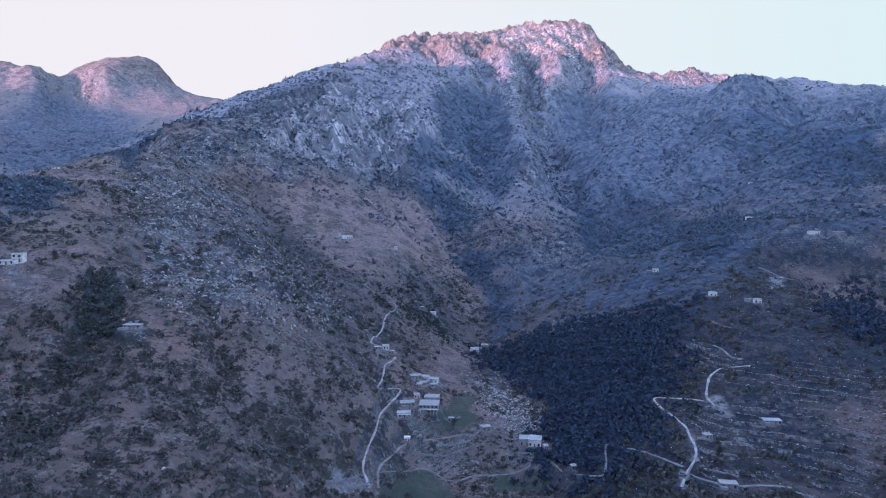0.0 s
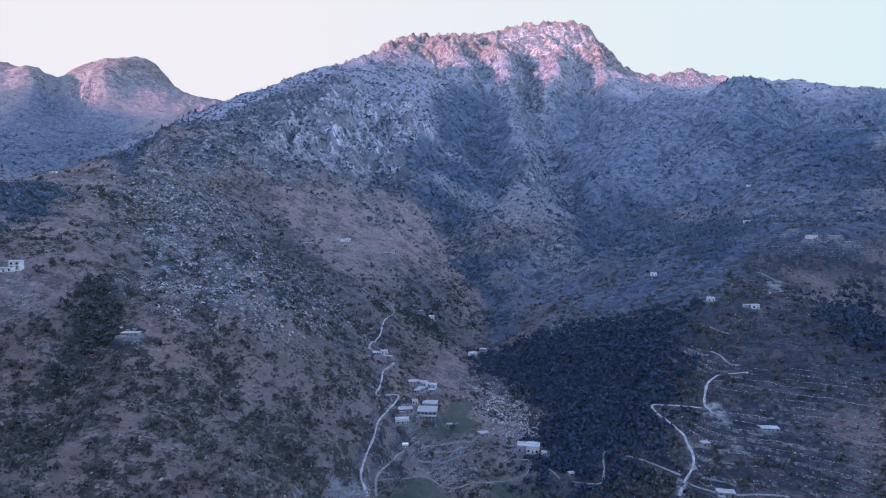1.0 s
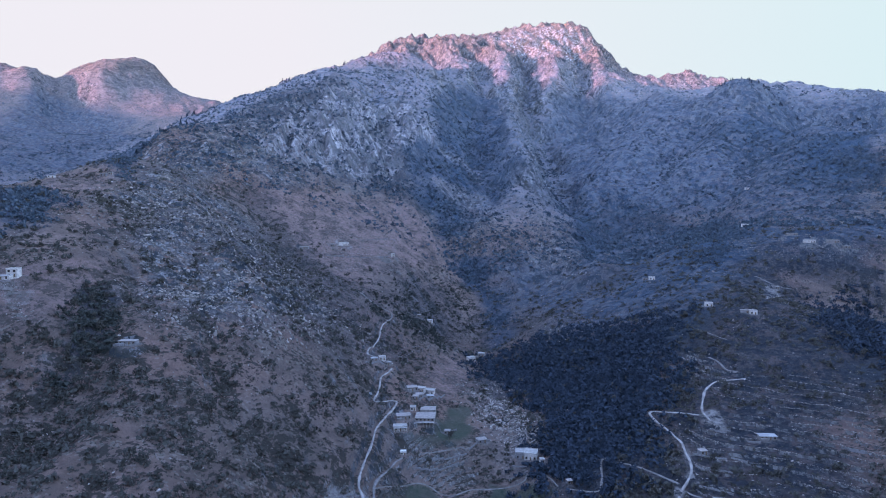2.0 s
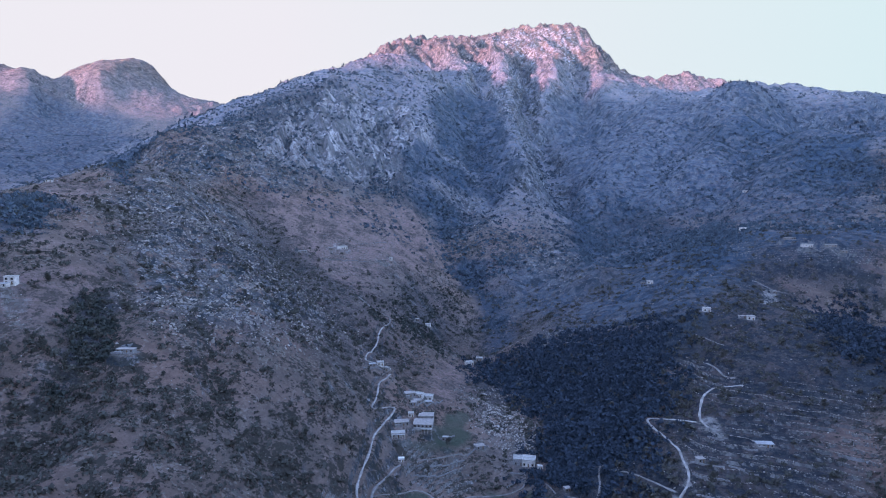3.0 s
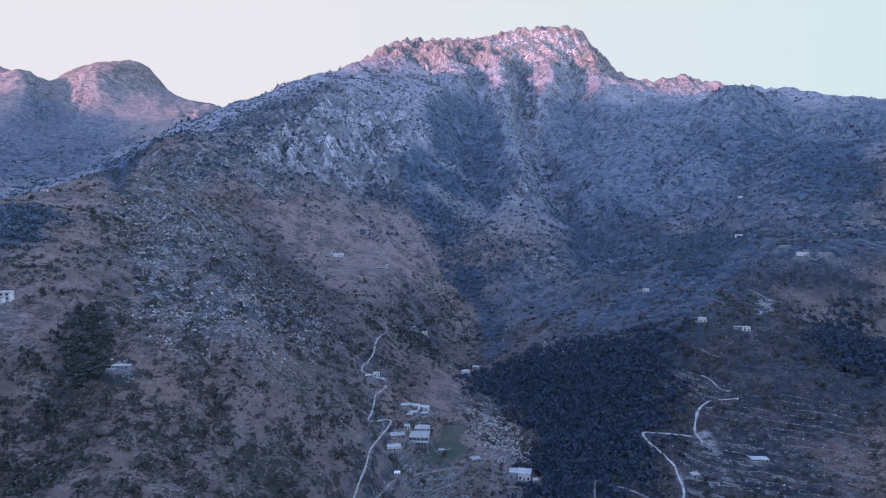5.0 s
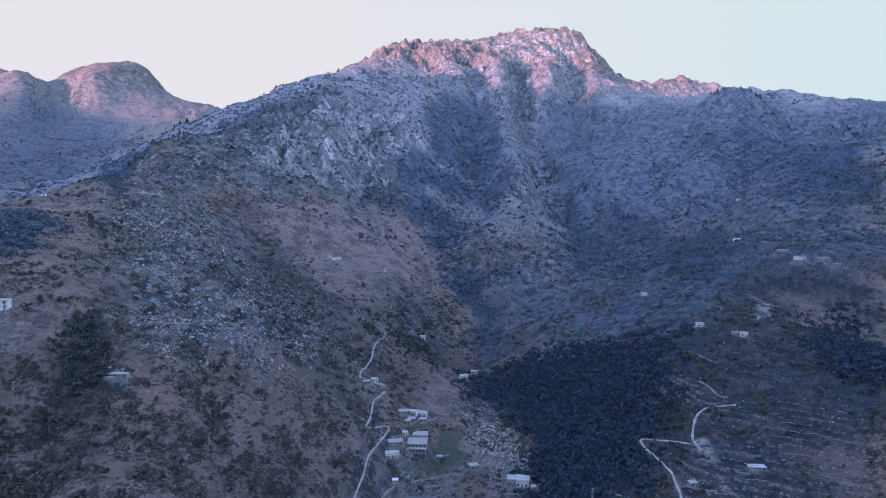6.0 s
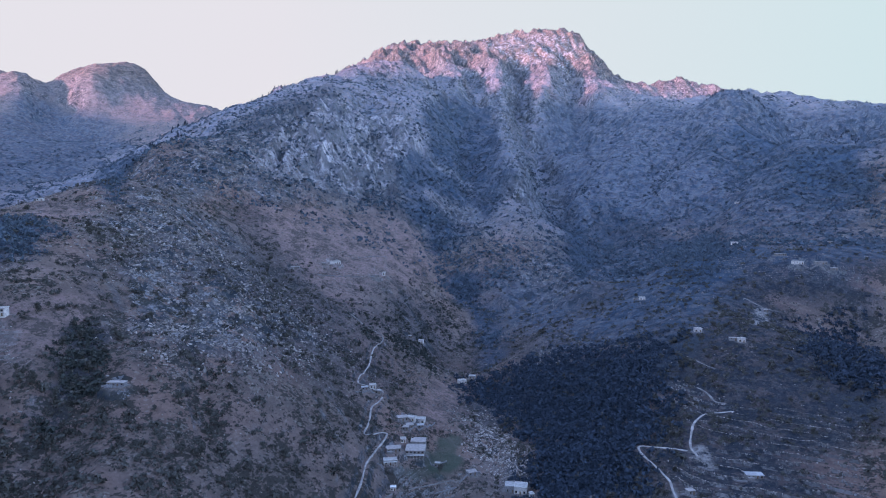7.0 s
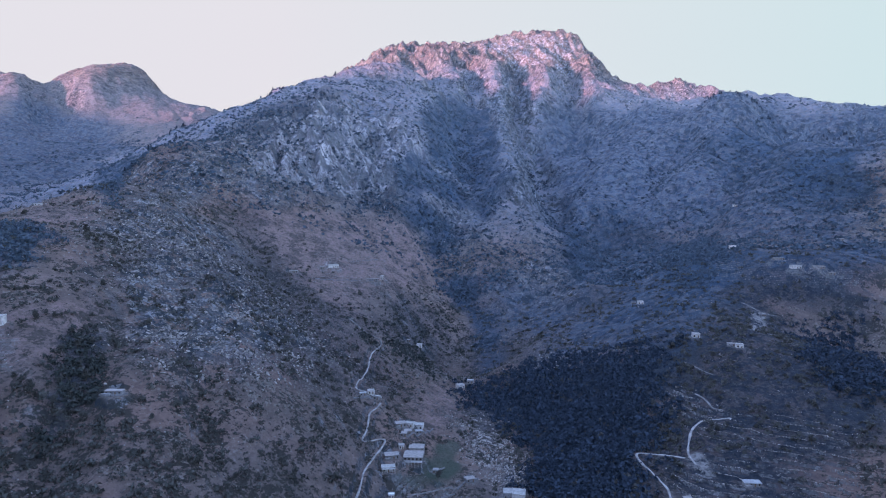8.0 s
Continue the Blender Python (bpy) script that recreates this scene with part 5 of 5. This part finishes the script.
place_boulders([(a, b, rng.uniform(0.8, 1.7)) for a, b in zip(bx[:110], by[:110])], rng)


# ---- dry-stone walls round the yards and fields ----
def stone_wall(points, rng):
    p = rounded(points, 1)
    d = np.r_[0, np.cumsum(np.hypot(*np.diff(p, axis=0).T))]
    base = new("stone_wall")
    x0, y0 = p[len(p) // 2]
    z0 = float(land([x0], [y0])[0])
    base.matrix_world = pose(x0, y0, z0)
    tagged(base, "low dry-stone wall of rough grey stones", "wall", "stone walls by the fields")
    bm = bmesh.new()
    s = 0.0
    while s < d[-1]:
        x, y = np.interp(s, d, p[:, 0]), np.interp(s, d, p[:, 1])
        x2, y2 = np.interp(s + 0.3, d, p[:, 0]), np.interp(s + 0.3, d, p[:, 1])
        turn = math.atan2(y2 - y, x2 - x)
        z = float(land([x], [y])[0]) - z0
        top = -0.4
        for k in range(3):
            h = rng.uniform(0.38, 0.6)
            m = Matrix.LocRotScale((x - x0, y - y0, z + top + h / 2), Euler((rng.uniform(-0.06, 0.06), rng.uniform(-0.06, 0.06), turn + rng.uniform(-0.15, 0.15))), (rng.uniform(0.7, 0.95), rng.uniform(0.5, 0.7), h))
            bmesh.ops.create_cube(bm, size=1, matrix=m)
            top += h - 0.02
        s += 0.8
    part("stones", bm, WALLS["stone"], base)
    tagged(base.children[0], kind="stuff")


for line in STONE_WALLS:
    stone_wall(line, rng)

# single trees near the valley, and the row of pines along the western crest
x, y, z = open_places(2600, 270, 720, lambda a, b: 0.2 * scrub_keep(a, b) * clear_of_works(a, b, 7.0), 21)
plant(BROAD, [(a, b, rng.uniform(0.7, 1.7)) for a, b in zip(x, y)], rng)
plant(BROAD, [(a + rng.uniform(-2, 2), b + rng.uniform(-2, 2), rng.uniform(0.9, 1.6)) for a, b in TREE_SPOTS], rng)
crest = np.array(WEST_CREST[6:], float)
row = []
for a, b in zip(crest[:-1], crest[1:]):
    for k in range(26):
        q = a + (b - a) * rng.random()
        row.append((q[0] + rng.uniform(-25, 25), q[1] + rng.uniform(-25, 12), rng.uniform(0.9, 1.8)))
east = np.array(EAST_CREST, float)
for a, b in zip(east[:-1], east[1:]):
    for k in range(7):
        q = a + (b - a) * rng.random()
        row.append((q[0] + rng.uniform(-12, 12), q[1] + rng.uniform(-15, 8), rng.uniform(0.6, 1.3)))
plant(PINES, row, rng)
